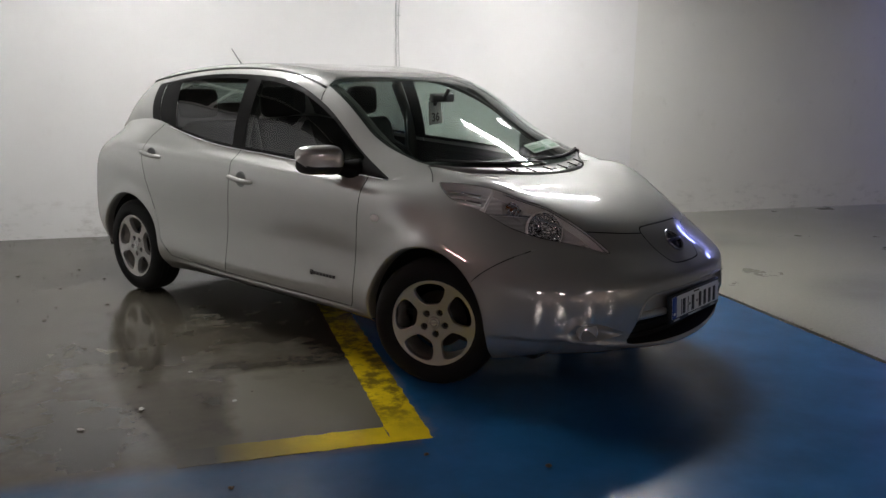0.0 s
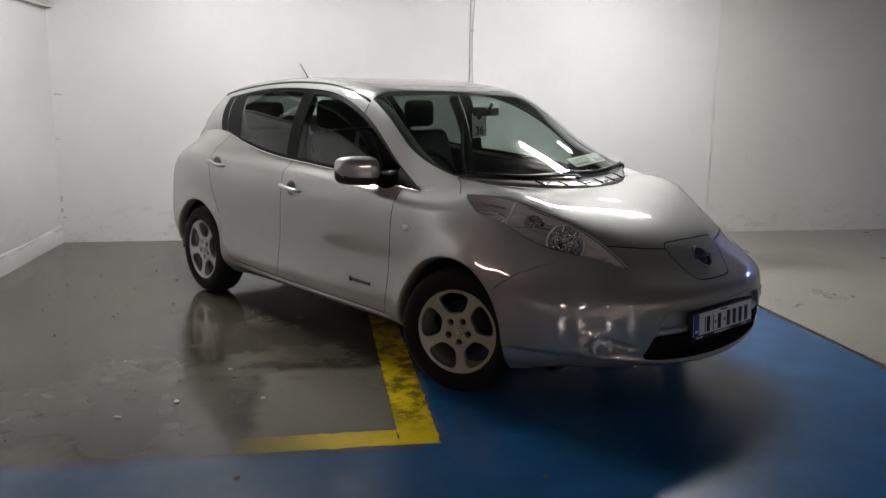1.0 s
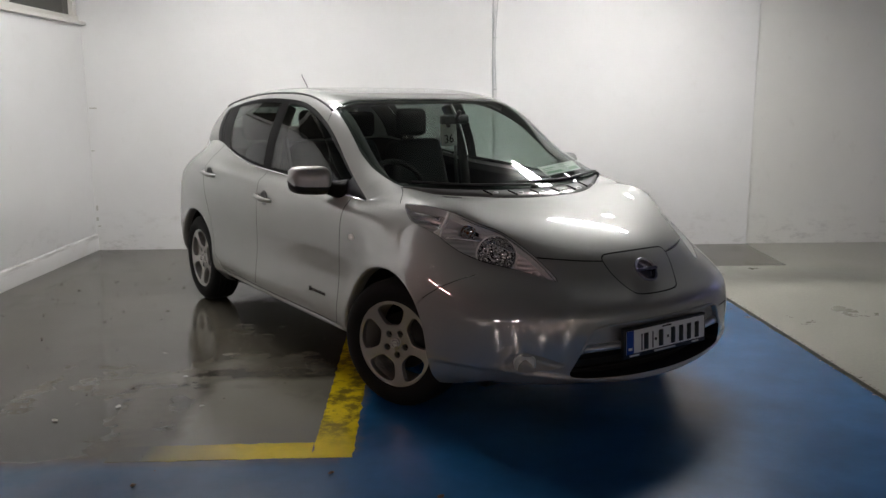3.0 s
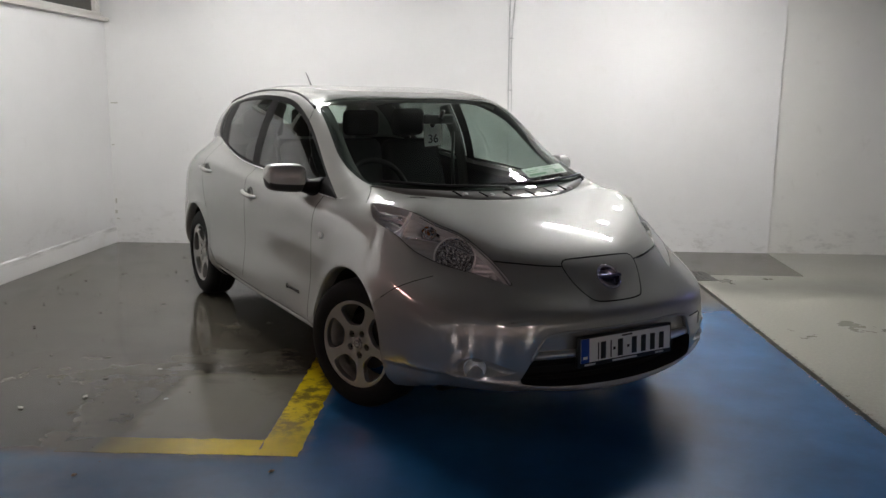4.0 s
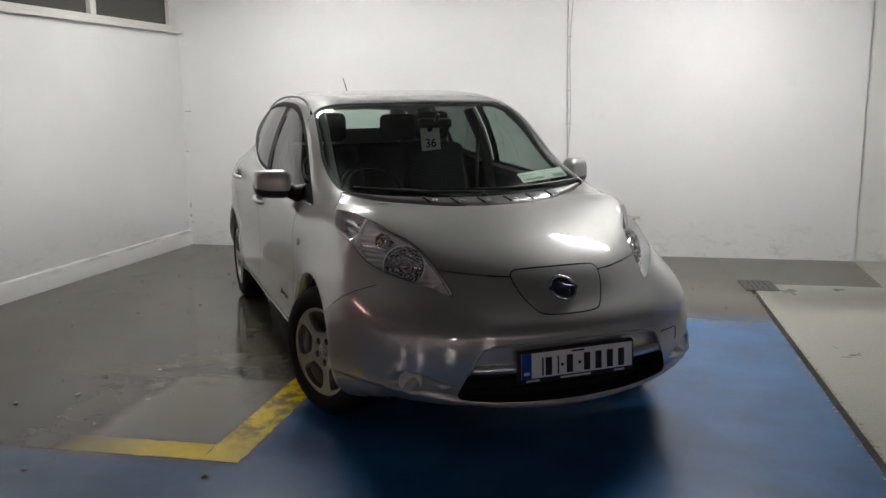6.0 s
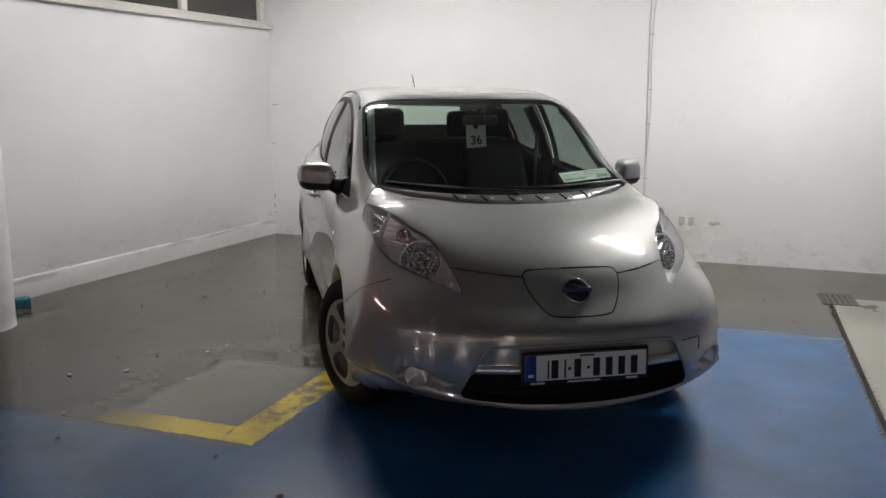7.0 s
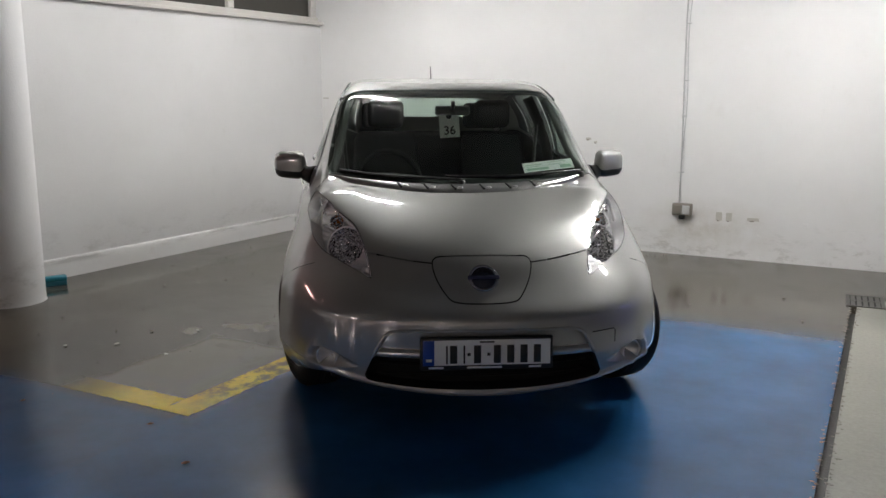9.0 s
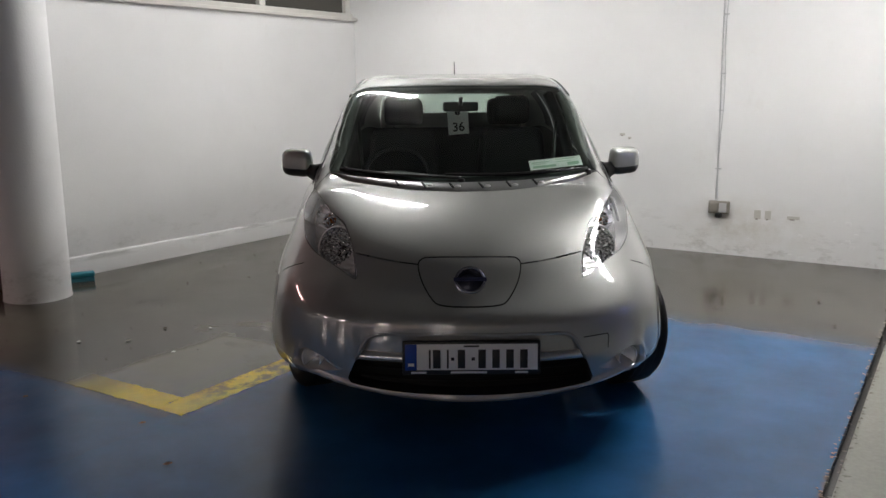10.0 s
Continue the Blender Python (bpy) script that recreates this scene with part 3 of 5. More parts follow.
for i in range(190):
    if i < 40:
        x, y = random.gauss(.55, .4), random.gauss(7.4, .7)
    elif i < 120:
        x, y = random.uniform(-.45, 5), 9.45 - abs(random.gauss(0, .12))
    else:
        x, y = random.uniform(-.4, 2.2), random.uniform(3.2, 8.5)
    if x < west_x(y) + .03:
        continue
    chip_mesh(crumbs, x, y, random.uniform(.003, .009) * (1.8 if i < 40 else 1), i * .77, random.uniform(.002, .006))
tagged(link("floor_crumbs", crumbs, [CHIP_DARK], smooth=False), "scattered crumbs and leaf bits on the floor", "debris", kind="stuff")
grit = bmesh.new()
for i in range(700):
    y = random.uniform(-2, 8.05)
    x = random.choice((5.008, 5.054)) + random.gauss(0, .007)
    chip_mesh(grit, x, y, random.uniform(.003, .010), i * 1.3, random.uniform(.001, .004))
tagged(link("channel_grit", grit, [SOCKET_GREY], smooth=False), "crumbled edges and grit along the floor channel", "grit", kind="stuff")


def batten(x, y, length, glow, turn=0.0, tubes=(0.0,)):
    """A fluorescent tube in its batten under the ceiling."""
    t = thing("ceiling_light", "unseen fluorescent tube batten placed under the ceiling", "ceiling light", pose(x, y, CEIL_Z, 0, 0, turn), "ceiling lights")
    part("housing", boxed((-length / 2, -0.035, -0.05), (length / 2, 0.035, 0), 0.008), CEIL, t, smooth=False)
    for q in tubes:
        o = part("tube", lathe([(-length / 2 + 0.02, 0.001), (-length / 2 + 0.02, 0.016), (length / 2 - 0.02, 0.016), (length / 2 - 0.02, 0.001)], 16, "x"), glow, t)
        o.location = (0, q, -0.085)
    for e in (-1, 1):
        part("end_cap", boxed((e * length / 2 - .02, -.022, -.11), (e * length / 2 + .02, .022, -.05), .006), CEIL, t, smooth=False)
    return t


def fill_panel(x, y, turn):
    """An unseen wide fill panel with a pale diffuser, added for distant tubes."""
    t = thing("far_fill_panel", "unseen wide fill panel with a pale diffuser, added for distant ceiling tubes", "ceiling light", pose(x, y, CEIL_Z, 0, 0, turn), "ceiling lights")
    part("frame", boxed((-.78, -.32, -.05), (.78, .32, 0), .008), CEIL, t, smooth=False)
    part("diffuser", boxed((-.75, -.29, -.085), (.75, .29, -.052), .01), FILL_FAR, t, smooth=False)


def bulkhead(x, y, glow):
    t = thing("ceiling_lamp", "small round white bulkhead lamp under the ceiling", "ceiling light", pose(x, y, CEIL_Z), "ceiling lights")
    part("base", lathe([(0, .13), (-.03, .13), (-.035, .11)], 32, "z"), CEIL, t)
    part("globe", lathe([(-.032, .11), (-.06, .105), (-.085, .075), (-.095, .001)], 32, "z"), glow, t)


batten(4.65, 7.22, 1.25, GLOW, 0, (-.06, 0, .06))
batten(1.2, 7.15, 1.25, GLOW_OLD, 0, (-.05, .05))
bulkhead(5.1, 8.5, GLOW_SOFT)
# Unseen fill panels, added to brighten the front of the car.
for bx, by, turn in ((-9.0, -10.2, 0), (-3.0, -9.8, 0), (4.0, -10.4, 0), (10.5, -10.0, 0)):
    fill_panel(bx, by, turn)
# Unseen rosy lamp, added close by to tint the pillar pink.
batten(-1.9, 4.2, 1.25, FILL_ROSE, 90)
# Unseen blue lamp, added to tint the far right end of the wall.
batten(11.3, 8.8, 1.5, FILL_BLUE)

# ---- the car: x ahead, y to its left, z up, origin under the front axle ----
from mathutils.bvhtree import BVHTree

CAR = pose(3.27, 5.505, 0, 0, 0, -58)
car = thing("car", "silver metallic electric hatchback parked across a blue painted bay", "car", CAR)

# Long lines of the body, from the sill up, each from the middle of the tail round the side to the middle of the nose.
SILL = [(-3.40, 0, .30), (-3.30, .62, .28), (-3.10, .80, .26), (-2.7, .84, .22), (-2.1, .775, .215), (-1.55, .765, .215), (-1.0, .765, .215),
        (-.5, .775, .215), (0, .83, .20), (.38, .80, .21), (.64, .62, .215), (.80, .37, .215), (.862, 0, .212)]
ROCKER = [(-3.47, 0, .42), (-3.36, .66, .40), (-3.12, .845, .36), (-2.7, .90, .33), (-2.1, .872, .29), (-1.55, .866, .28), (-1.0, .865, .28),
          (-.5, .868, .28), (0, .90, .29), (.41, .855, .275), (.70, .685, .262), (.87, .41, .25), (.94, 0, .246)]
FLANK = [(-3.48, 0, .62), (-3.38, .68, .60), (-3.13, .865, .56), (-2.7, .90, .53), (-2.1, .88, .50), (-1.55, .874, .5), (-1.0, .872, .5),
         (-.5, .876, .5), (0, .895, .5), (.41, .868, .48), (.738, .716, .46), (.922, .428, .46), (.978, 0, .45)]
WAIST = [(-3.46, 0, .85), (-3.37, .66, .82), (-3.17, .84, .79), (-2.7, .892, .77), (-2.1, .884, .75), (-1.55, .878, .74), (-1.0, .875, .73),
         (-.5, .872, .72), (0, .874, .70), (.40, .832, .665), (.712, .682, .63), (.896, .402, .61), (.956, 0, .60)]
SHOULDER = [(-3.40, 0, 1.0), (-3.33, .58, 1.0), (-3.13, .785, .995), (-2.7, .850, 1.02), (-2.1, .862, .995), (-1.55, .866, .968), (-1.0, .864, .945),
            (-.5, .856, .912), (0, .812, .87), (.34, .742, .815), (.61, .578, .758), (.785, .37, .715), (.858, 0, .70)]
BELT = [(-3.34, 0, 1.09), (-3.30, .36, 1.095), (-3.17, .605, 1.125), (-2.63, .715, 1.182), (-2.1, .785, 1.104), (-1.55, .803, 1.046), (-1.0, .802, 1.02),
        (-.46, .800, .984), (-.05, .736, .985), (.22, .668, .975), (.46, .53, .893), (.665, .335, .828), (.755, 0, .812)]
# One more line over the edge, so that the flank leans smoothly into bonnet and windows.
CROWN = [(x, y - .03, z + .08) if y else (x + .05, 0, z + .08) for x, y, z in BELT[:8]] + [(-.10, .695, 1.022), (.183, .638, .993), (.40, .496, .931), (.58, .307, .882), (.66, 0, .867)]
LINES = [SILL, ROCKER, FLANK, WAIST, SHOULDER, BELT, CROWN]
KN = 13
WB, TYRE_R, ARCH_R, ARCH_Z = 2.70, .316, .381, .312


def long_line(line, at):
    """A body line, smooth across the middle plane at both ends."""
    p = np.array(line)
    fl = np.array([1, -1, 1.0])
    ext = np.vstack([p[3:0:-1] * fl, p, p[-2:-5:-1] * fl])
    return spline(np.arange(-3, KN + 3), ext, at)


FOG_C = (.662, .378)


def smooth01(a):
    a = np.clip(a, 0, 1)
    return a * a * (3 - 2 * a)


def body_band(nu=250, nv=46, k0=0.0, k1=KN - 1.0, fine=True):
    ks = np.concatenate([np.linspace(k0, 9.3, nu, endpoint=False), np.linspace(9.3, k1, int(nu * .62))]) if fine else np.linspace(k0, k1, nu)
    rails = np.stack([long_line(L, ks) for L in LINES])
    mids = np.cumsum([0] + [np.linalg.norm(rails[i + 1] - rails[i], axis=1).mean() for i in range(6)])
    vs = np.linspace(0, 1, nv)
    if fine:
        vs = np.concatenate([np.linspace(0, .30, int(nv * .62), endpoint=False), np.linspace(.30, 1, int(nv * .72))])
    P = spline(mids, rails, vs * mids[5])
    for cx in (0, -WB):
        r = np.hypot(P[..., 0] - cx, P[..., 2] - ARCH_Z)
        side = P[..., 1] > 0.5
        P[..., 1] += np.where(side, 0.010 * np.exp(-((r - ARCH_R) / 0.055) ** 2), 0)
    du, dv = np.gradient(P, axis=1), np.gradient(P, axis=0)
    n = np.cross(du, dv)
    n[..., 2] = 0
    n /= np.linalg.norm(n, axis=2)[..., None] + 1e-9
    n *= np.sign(n[..., :1] * .6 + n[..., 1:2] + 1e-9)
    y, z, x = np.abs(P[..., 1]), P[..., 2], P[..., 0]
    front = smooth01((x - .34) / .16)
    # the lip that runs from pod to pod under the mouth, and the tuck below it
    lip = .252 + .172 * np.minimum(y, .74) ** 2
    over = z - lip
    near = smooth01((.78 - y) / .07)
    d = -.080 * smooth01(-over / .022) * (.35 + .65 * near)
    d += .013 * np.exp(-((over - .010) / .013) ** 2) * near
    # pod rim round the outer half of each fog lamp
    r = np.hypot((y - FOG_C[0]) * .95, z - FOG_C[1])
    ang = np.arctan2(z - FOG_C[1], y - FOG_C[0])
    d += .011 * np.exp(-((r - .061) / .012) ** 2) * smooth01((np.cos(ang + .35) + .25) / .5)
    # crest over the mouth, hollow above it
    d += .006 * np.exp(-((z - .575 - .03 * y) / .035) ** 2) * smooth01((.80 - y) / .2) - .003 * np.exp(-((z - .655) / .035) ** 2) * smooth01((.75 - y) / .2)
    P += n * (d * front)[..., None]
    # shelf under the windows and the hollow low on the doors
    side = smooth01((-.35 - x) / .3) * smooth01((y - .7) / .05)
    hollow = .003 * np.exp(-((z - .40) / .055) ** 2) * smooth01((-.40 - x) / .4) * smooth01((x + 2.3) / .5)
    shelf = .007 * np.exp(-((z - .965 - .035 * np.clip(-1 - x, 0, 2)) / .025) ** 2)
    P[..., 1] += side * (shelf - hollow)
    return P


def mirror_y(P):
    return P * np.array([1, -1, 1.0])


W_KNOTS = (0, .35, .6, .76, .88, .95, 1)
COWL_EDGE = [(.20, 0, .995), (.145, .27, 1.0), (.03, .46, 1.012), (-.075, .59, 1.028), (-.170, .690, 1.049), (-.247, .743, 1.019), (-.315, .7865, .975)]
GLASS_FOOT = [(.075, 0, 1.03), (.045, .27, 1.035), (-.03, .46, 1.043), (-.10, .59, 1.05), (-.170, .690, 1.049), (-.247, .743, 1.019), (-.315, .7865, .975)]
FOOT = [(-.315, .7865, .975), (-.62, .80, .998), (-.90, .802, 1.016), (-1.2, .803, 1.03), (-1.55, .803, 1.046), (-2.0, .802, 1.10), (-2.40, .785, 1.19), (-2.93, .66, 1.20)]
HEAD = [(-.315, .7865, .975), (-.60, .738, 1.125), (-.86, .695, 1.303), (-1.2, .655, 1.442), (-1.55, .64, 1.483), (-2.10, .63, 1.478), (-2.70, .600, 1.412), (-2.86, .572, 1.402)]
SPINE = [(.075, 0, 1.03), (-.37, 0, 1.262), (-.82, 0, 1.452), (-1.2, 0, 1.528), (-1.7, 0, 1.558), (-2.2, 0, 1.548), (-2.68, 0, 1.505), (-3.0, 0, 1.44)]
SN = len(FOOT)
_ks = np.linspace(3, 8, 1001)
_bl = long_line(BELT, _ks)
for _i in range(1, 6):
    FOOT[_i] = tuple(float(q) for q in _bl[int(np.argmin(abs(_bl[:, 0] - FOOT[_i][0])))])
FOOT[6] = BELT[3]


def cowl_edge(w):
    return spline(W_KNOTS, COWL_EDGE, w)


def glass_foot(w):
    return spline(W_KNOTS, GLASS_FOOT, w)


def bonnet_patch(nw=70, nl=40, ws=None):
    """From the rim of the flanks and nose, leaning on smoothly, back to the cowl."""
    w = np.linspace(0, .87, nw) if ws is None else np.asarray(ws)
    ks = 12 - (12 - 7.31) * w
    front = long_line(BELT, ks)
    back = cowl_edge(w) if ws is None else glass_foot(w)
    rails = np.stack([long_line(L, ks) for L in LINES])
    mids = np.cumsum([0] + [np.linalg.norm(rails[i + 1] - rails[i], axis=1).mean() for i in range(6)])
    d0 = spline(mids, rails, [mids[5]])[0] - spline(mids, rails, [mids[5] - .01])[0]
    d0 /= np.linalg.norm(d0, axis=1)[:, None]
    span = back - front
    L = np.linalg.norm(span, axis=1)[:, None]
    d1 = span / (L + 1e-9)
    if ws is not None:
        up = top_strip(np.array([0, .04]), w)
        d1 = up[1] - up[0]
        d1 /= np.linalg.norm(d1, axis=1)[:, None]
    d1[:, 2] *= 1.0 if ws is not None else .45 + .55 * np.clip((w - .80) / .12, 0, 1)
    s = np.linspace(0, 1, nl)[:, None, None]
    h00, h10, h01, h11 = 2 * s ** 3 - 3 * s ** 2 + 1, s ** 3 - 2 * s ** 2 + s, -2 * s ** 3 + 3 * s ** 2, s ** 3 - s ** 2
    P = h00 * front + h10 * d0 * L * .85 + h01 * back + h11 * d1 * L
    P[:, :, 2] += .007 * np.exp(-((w - .60) / .07) ** 2)[None, :] * np.sin(math.pi * s[:, :, 0]) ** 2
    return P[::-1]


def side_strip(s, v, out=0.0):
    s = np.asarray(s, float)
    a, b = spline(range(SN), FOOT, s), spline(range(SN), HEAD, s)
    rear = s > 6
    if rear.any():
        a[rear] = long_line(BELT, 3.0 - (s[rear] - 6))
    v = np.asarray(v, float)[None, :, None]
    bulge = .008 * np.clip(s - 6, 0, 1)[:, None] ** 2 * 4 * (v * (1 - v))[:, :, 0]
    P = a[:, None] * (1 - v) + b[:, None] * v
    P[:, :, 1] += 0.026 * 4 * (v * (1 - v))[:, :, 0] * np.clip(s, 0, 1.5)[:, None] / 1.5 + out
    P[:, :, 0] -= bulge
    return P


def top_strip(s, w, lift=0.0):
    """From the windscreen foot over the roof to the spoiler; w from 0 in the middle to 1 at the window heads."""
    s, w = np.asarray(s, float), np.asarray(w, float)
    ww = np.broadcast_to(w, (len(s), w.shape[-1]))

    def form(s):
        mid, edge = spline(range(SN), SPINE, s), spline(range(SN), HEAD, s)
        e = np.interp(s, [0, .3, 1, 2, 3, 7], [6.0, 10.0, 11.0, 13.0, 14.0, 8.0])[:, None]
        pw = np.stack([ww ** 2.2, ww, 0.06 * ww ** 2 + 0.94 * ww ** e], axis=2)
        return mid[:, None] + (edge - mid)[:, None] * pw

    fix = glass_foot(ww.ravel()).reshape(ww.shape + (3,)) - form(0 * s)
    P = form(s) + fix * (np.clip(1 - s, 0, 1) ** 2)[:, None, None]
    P[:, :, 2] += lift
    return P


def both(P, flip=False):
    bm = grid_mesh(P, None, flip)
    grid_mesh(mirror_y(P), bm, not flip)
    return bm


def one(P, side, flip=False):
    """The sheet on one flank: side 1 is the car's left, -1 its right."""
    return grid_mesh(P if side > 0 else mirror_y(P), None, flip if side > 0 else not flip)


SIDES = (-1, 1)


# Cutting outlines through the body skin.
def smooth_loop(pts, n=6, closed=True):
    """A rounded outline through a few points."""
    p = np.array(pts, float)
    m = len(p)
    out = []
    for i in range(m if closed else m - 1):
        g = lambda j: p[j % m] if closed else p[min(max(j, 0), m - 1)]
        a, b, c, d = g(i - 1), g(i), g(i + 1), g(i + 2)
        for q in range(n):
            t = q / n
            out.append(0.5 * (2 * b + (c - a) * t + (2 * a - 5 * b + 4 * c - d) * t * t + (3 * b - a - 3 * c + d) * t ** 3))
    if not closed:
        out.append(p[-1])
    return [tuple(q) for q in out]


def dense(poly, step=0.06, closed=True):
    out = []
    n = len(poly)
    for i in range(n if closed else n - 1):
        a, b = np.array(poly[i]), np.array(poly[(i + 1) % n])
        k = max(1, int(np.linalg.norm(b - a) / step))
        out += [tuple(a + (b - a) * q / k) for q in range(k)]
    return out if closed else out + [poly[-1]]


def grow(poly, d):
    """The outline moved outwards by d."""
    p = np.array(poly, float)
    area = np.sum(p[:, 0] * np.roll(p[:, 1], -1) - np.roll(p[:, 0], -1) * p[:, 1])
    t = np.roll(p, -1, 0) - np.roll(p, 1, 0)
    t /= np.linalg.norm(t, axis=1)[:, None] + 1e-9
    nrm = np.stack([t[:, 1], -t[:, 0]], 1) * (1 if area > 0 else -1)
    return [tuple(q) for q in p + d * nrm]


def inside(poly, x, y):
    hit = False
    j = len(poly) - 1
    for i in range(len(poly)):
        (xi, yi), (xj, yj) = poly[i], poly[j]
        if (yi > y) != (yj > y) and x < (xj - xi) * (y - yi) / (yj - yi) + xi:
            hit = not hit
        j = i
    return hit


SIDE_AXES = (Vector((1, 0, 0)), Vector((0, 0, 1)))
FRONT_AXES = (Vector((0, 1, 0)), Vector((0, 0, 1)))


def cut(bm, poly, axes, keep):
    """Cuts the outline into the skin along the third axis; returns the faces inside. keep tells which faces it may touch."""
    U, V = axes
    D = U.cross(V)
    lo = np.min(poly, 0) - 0.03
    hi = np.max(poly, 0) + 0.03
    cand = []
    for f in bm.faces:
        c = f.calc_center_median()
        if lo[0] < c.dot(U) < hi[0] and lo[1] < c.dot(V) < hi[1] and keep(c):
            cand.append(f)
    n = len(poly)
    for i in range(n):
        a, b = poly[i], poly[(i + 1) % n]
        x0, x1 = min(a[0], b[0]) - 0.03, max(a[0], b[0]) + 0.03
        y0, y1 = min(a[1], b[1]) - 0.03, max(a[1], b[1]) + 0.03
        near = []
        for f in cand:
            c = f.calc_center_median()
            if x0 < c.dot(U) < x1 and y0 < c.dot(V) < y1:
                near.append(f)
        if not near:
            continue
        geom = list({v for f in near for v in f.verts}) + list({e for f in near for e in f.edges}) + near
        e2 = (b[0] - a[0], b[1] - a[1])
        if abs(e2[0]) + abs(e2[1]) < 1e-7:
            continue
        r = bmesh.ops.bisect_plane(bm, geom=geom, dist=1e-5, plane_co=U * a[0] + V * a[1], plane_no=(U * e2[1] - V * e2[0]).normalized())
        fresh = {g for g in r["geom"] if isinstance(g, bmesh.types.BMFace)}
        cand = list({f for f in cand if f.is_valid} | fresh)
    out = []
    for f in cand:
        if f.is_valid:
            c = f.calc_center_median()
            if keep(c) and inside(poly, c.dot(U), c.dot(V)):
                out.append(f)
    return out


def lift_out(bm, faces):
    """Moves faces into a mesh of their own."""
    nb = bmesh.new()
    vm = {}
    for f in faces:
        vs = []
        for v in f.verts:
            if v not in vm:
                vm[v] = nb.verts.new(v.co)
            vs.append(vm[v])
        nb.faces.new(vs)
    bmesh.ops.delete(bm, geom=list(faces), context="FACES")
    return nb


def thicken(bm, depth):
    """Gives a skin an inward edge, so that its rim shows depth."""
    bm.normal_update()
    rim = [e for e in bm.edges if e.is_boundary]
    nrm = {v: v.normal.copy() for e in rim for v in e.verts}
    inner = {v: bm.verts.new(v.co - n * depth) for v, n in nrm.items()}
    for e in rim:
        a, b = e.verts
        try:
            bm.faces.new((b, a, inner[a], inner[b]))
        except ValueError:
            pass
    return bm


def strip_gap(line, width=0.005):
    """A thin closed outline along a line."""
    p = np.array(line, float)
    t = np.gradient(p, axis=0)
    t /= np.linalg.norm(t, axis=1)[:, None]
    nrm = np.stack([t[:, 1], -t[:, 0]], 1) * width / 2
    return [tuple(q) for q in np.vstack([p + nrm, (p - nrm)[::-1]])]


band = body_band()
skin = both(band)
bonnet_bm = both(bonnet_patch())
bmesh.ops.remove_doubles(skin, verts=skin.verts, dist=1e-4)
bmesh.ops.remove_doubles(bonnet_bm, verts=bonnet_bm.verts, dist=1e-4)
skin.normal_update()
TREE = BVHTree.FromBMesh(skin)


def on_side(x, z, side, out=0.0):
    """A point on the flank."""
    h = TREE.ray_cast(Vector((x, side * 2, z)), Vector((0, -side, 0)))[0]
    return Vector((x, h.y + side * out, z)) if h else Vector((x, side * (.87 + out), z))


def on_front(y, z, out=0.0):
    h, n = TREE.ray_cast(Vector((2, y, z)), Vector((-1, 0, 0)))[:2]
    return Vector((h.x + out, y, z)) if h else Vector((.9 + out, y, z))


def flank(side):
    return lambda c: c.y * side > 0.45


ARC = [(ARCH_R * math.cos(a), ARCH_R * math.sin(a)) for a in np.linspace(-0.45, math.pi + 0.45, 40)]
SEAM_B = [(-1.53, 1.10), (-1.542, 1.03), (-1.572, .80), (-1.602, .55), (-1.62, .31)]
DOOR_FRONT = [(-.452, 1.10), (-.462, .98), (-.475, .80), (-.49, .55), (-.497, .33), (-.515, .302), (-1.60, .308)] + SEAM_B[::-1]
DOOR_REAR = SEAM_B + [(-1.635, .308), (-2.20, .325), (-2.30, .42), (-2.335, .52), (-2.40, .66), (-2.47, .80), (-2.52, .95), (-2.49, 1.08), (-2.36, 1.25)]
# The lamp outline is drawn square to its own slanting face.
LAMP_N = Vector((.62, .60, .50)).normalized()


def lamp_axes(side):
    n = Vector((LAMP_N.x, LAMP_N.y * side, LAMP_N.z))
    u = Vector((0, 0, 1)).cross(n).normalized()
    return u, n.cross(u)


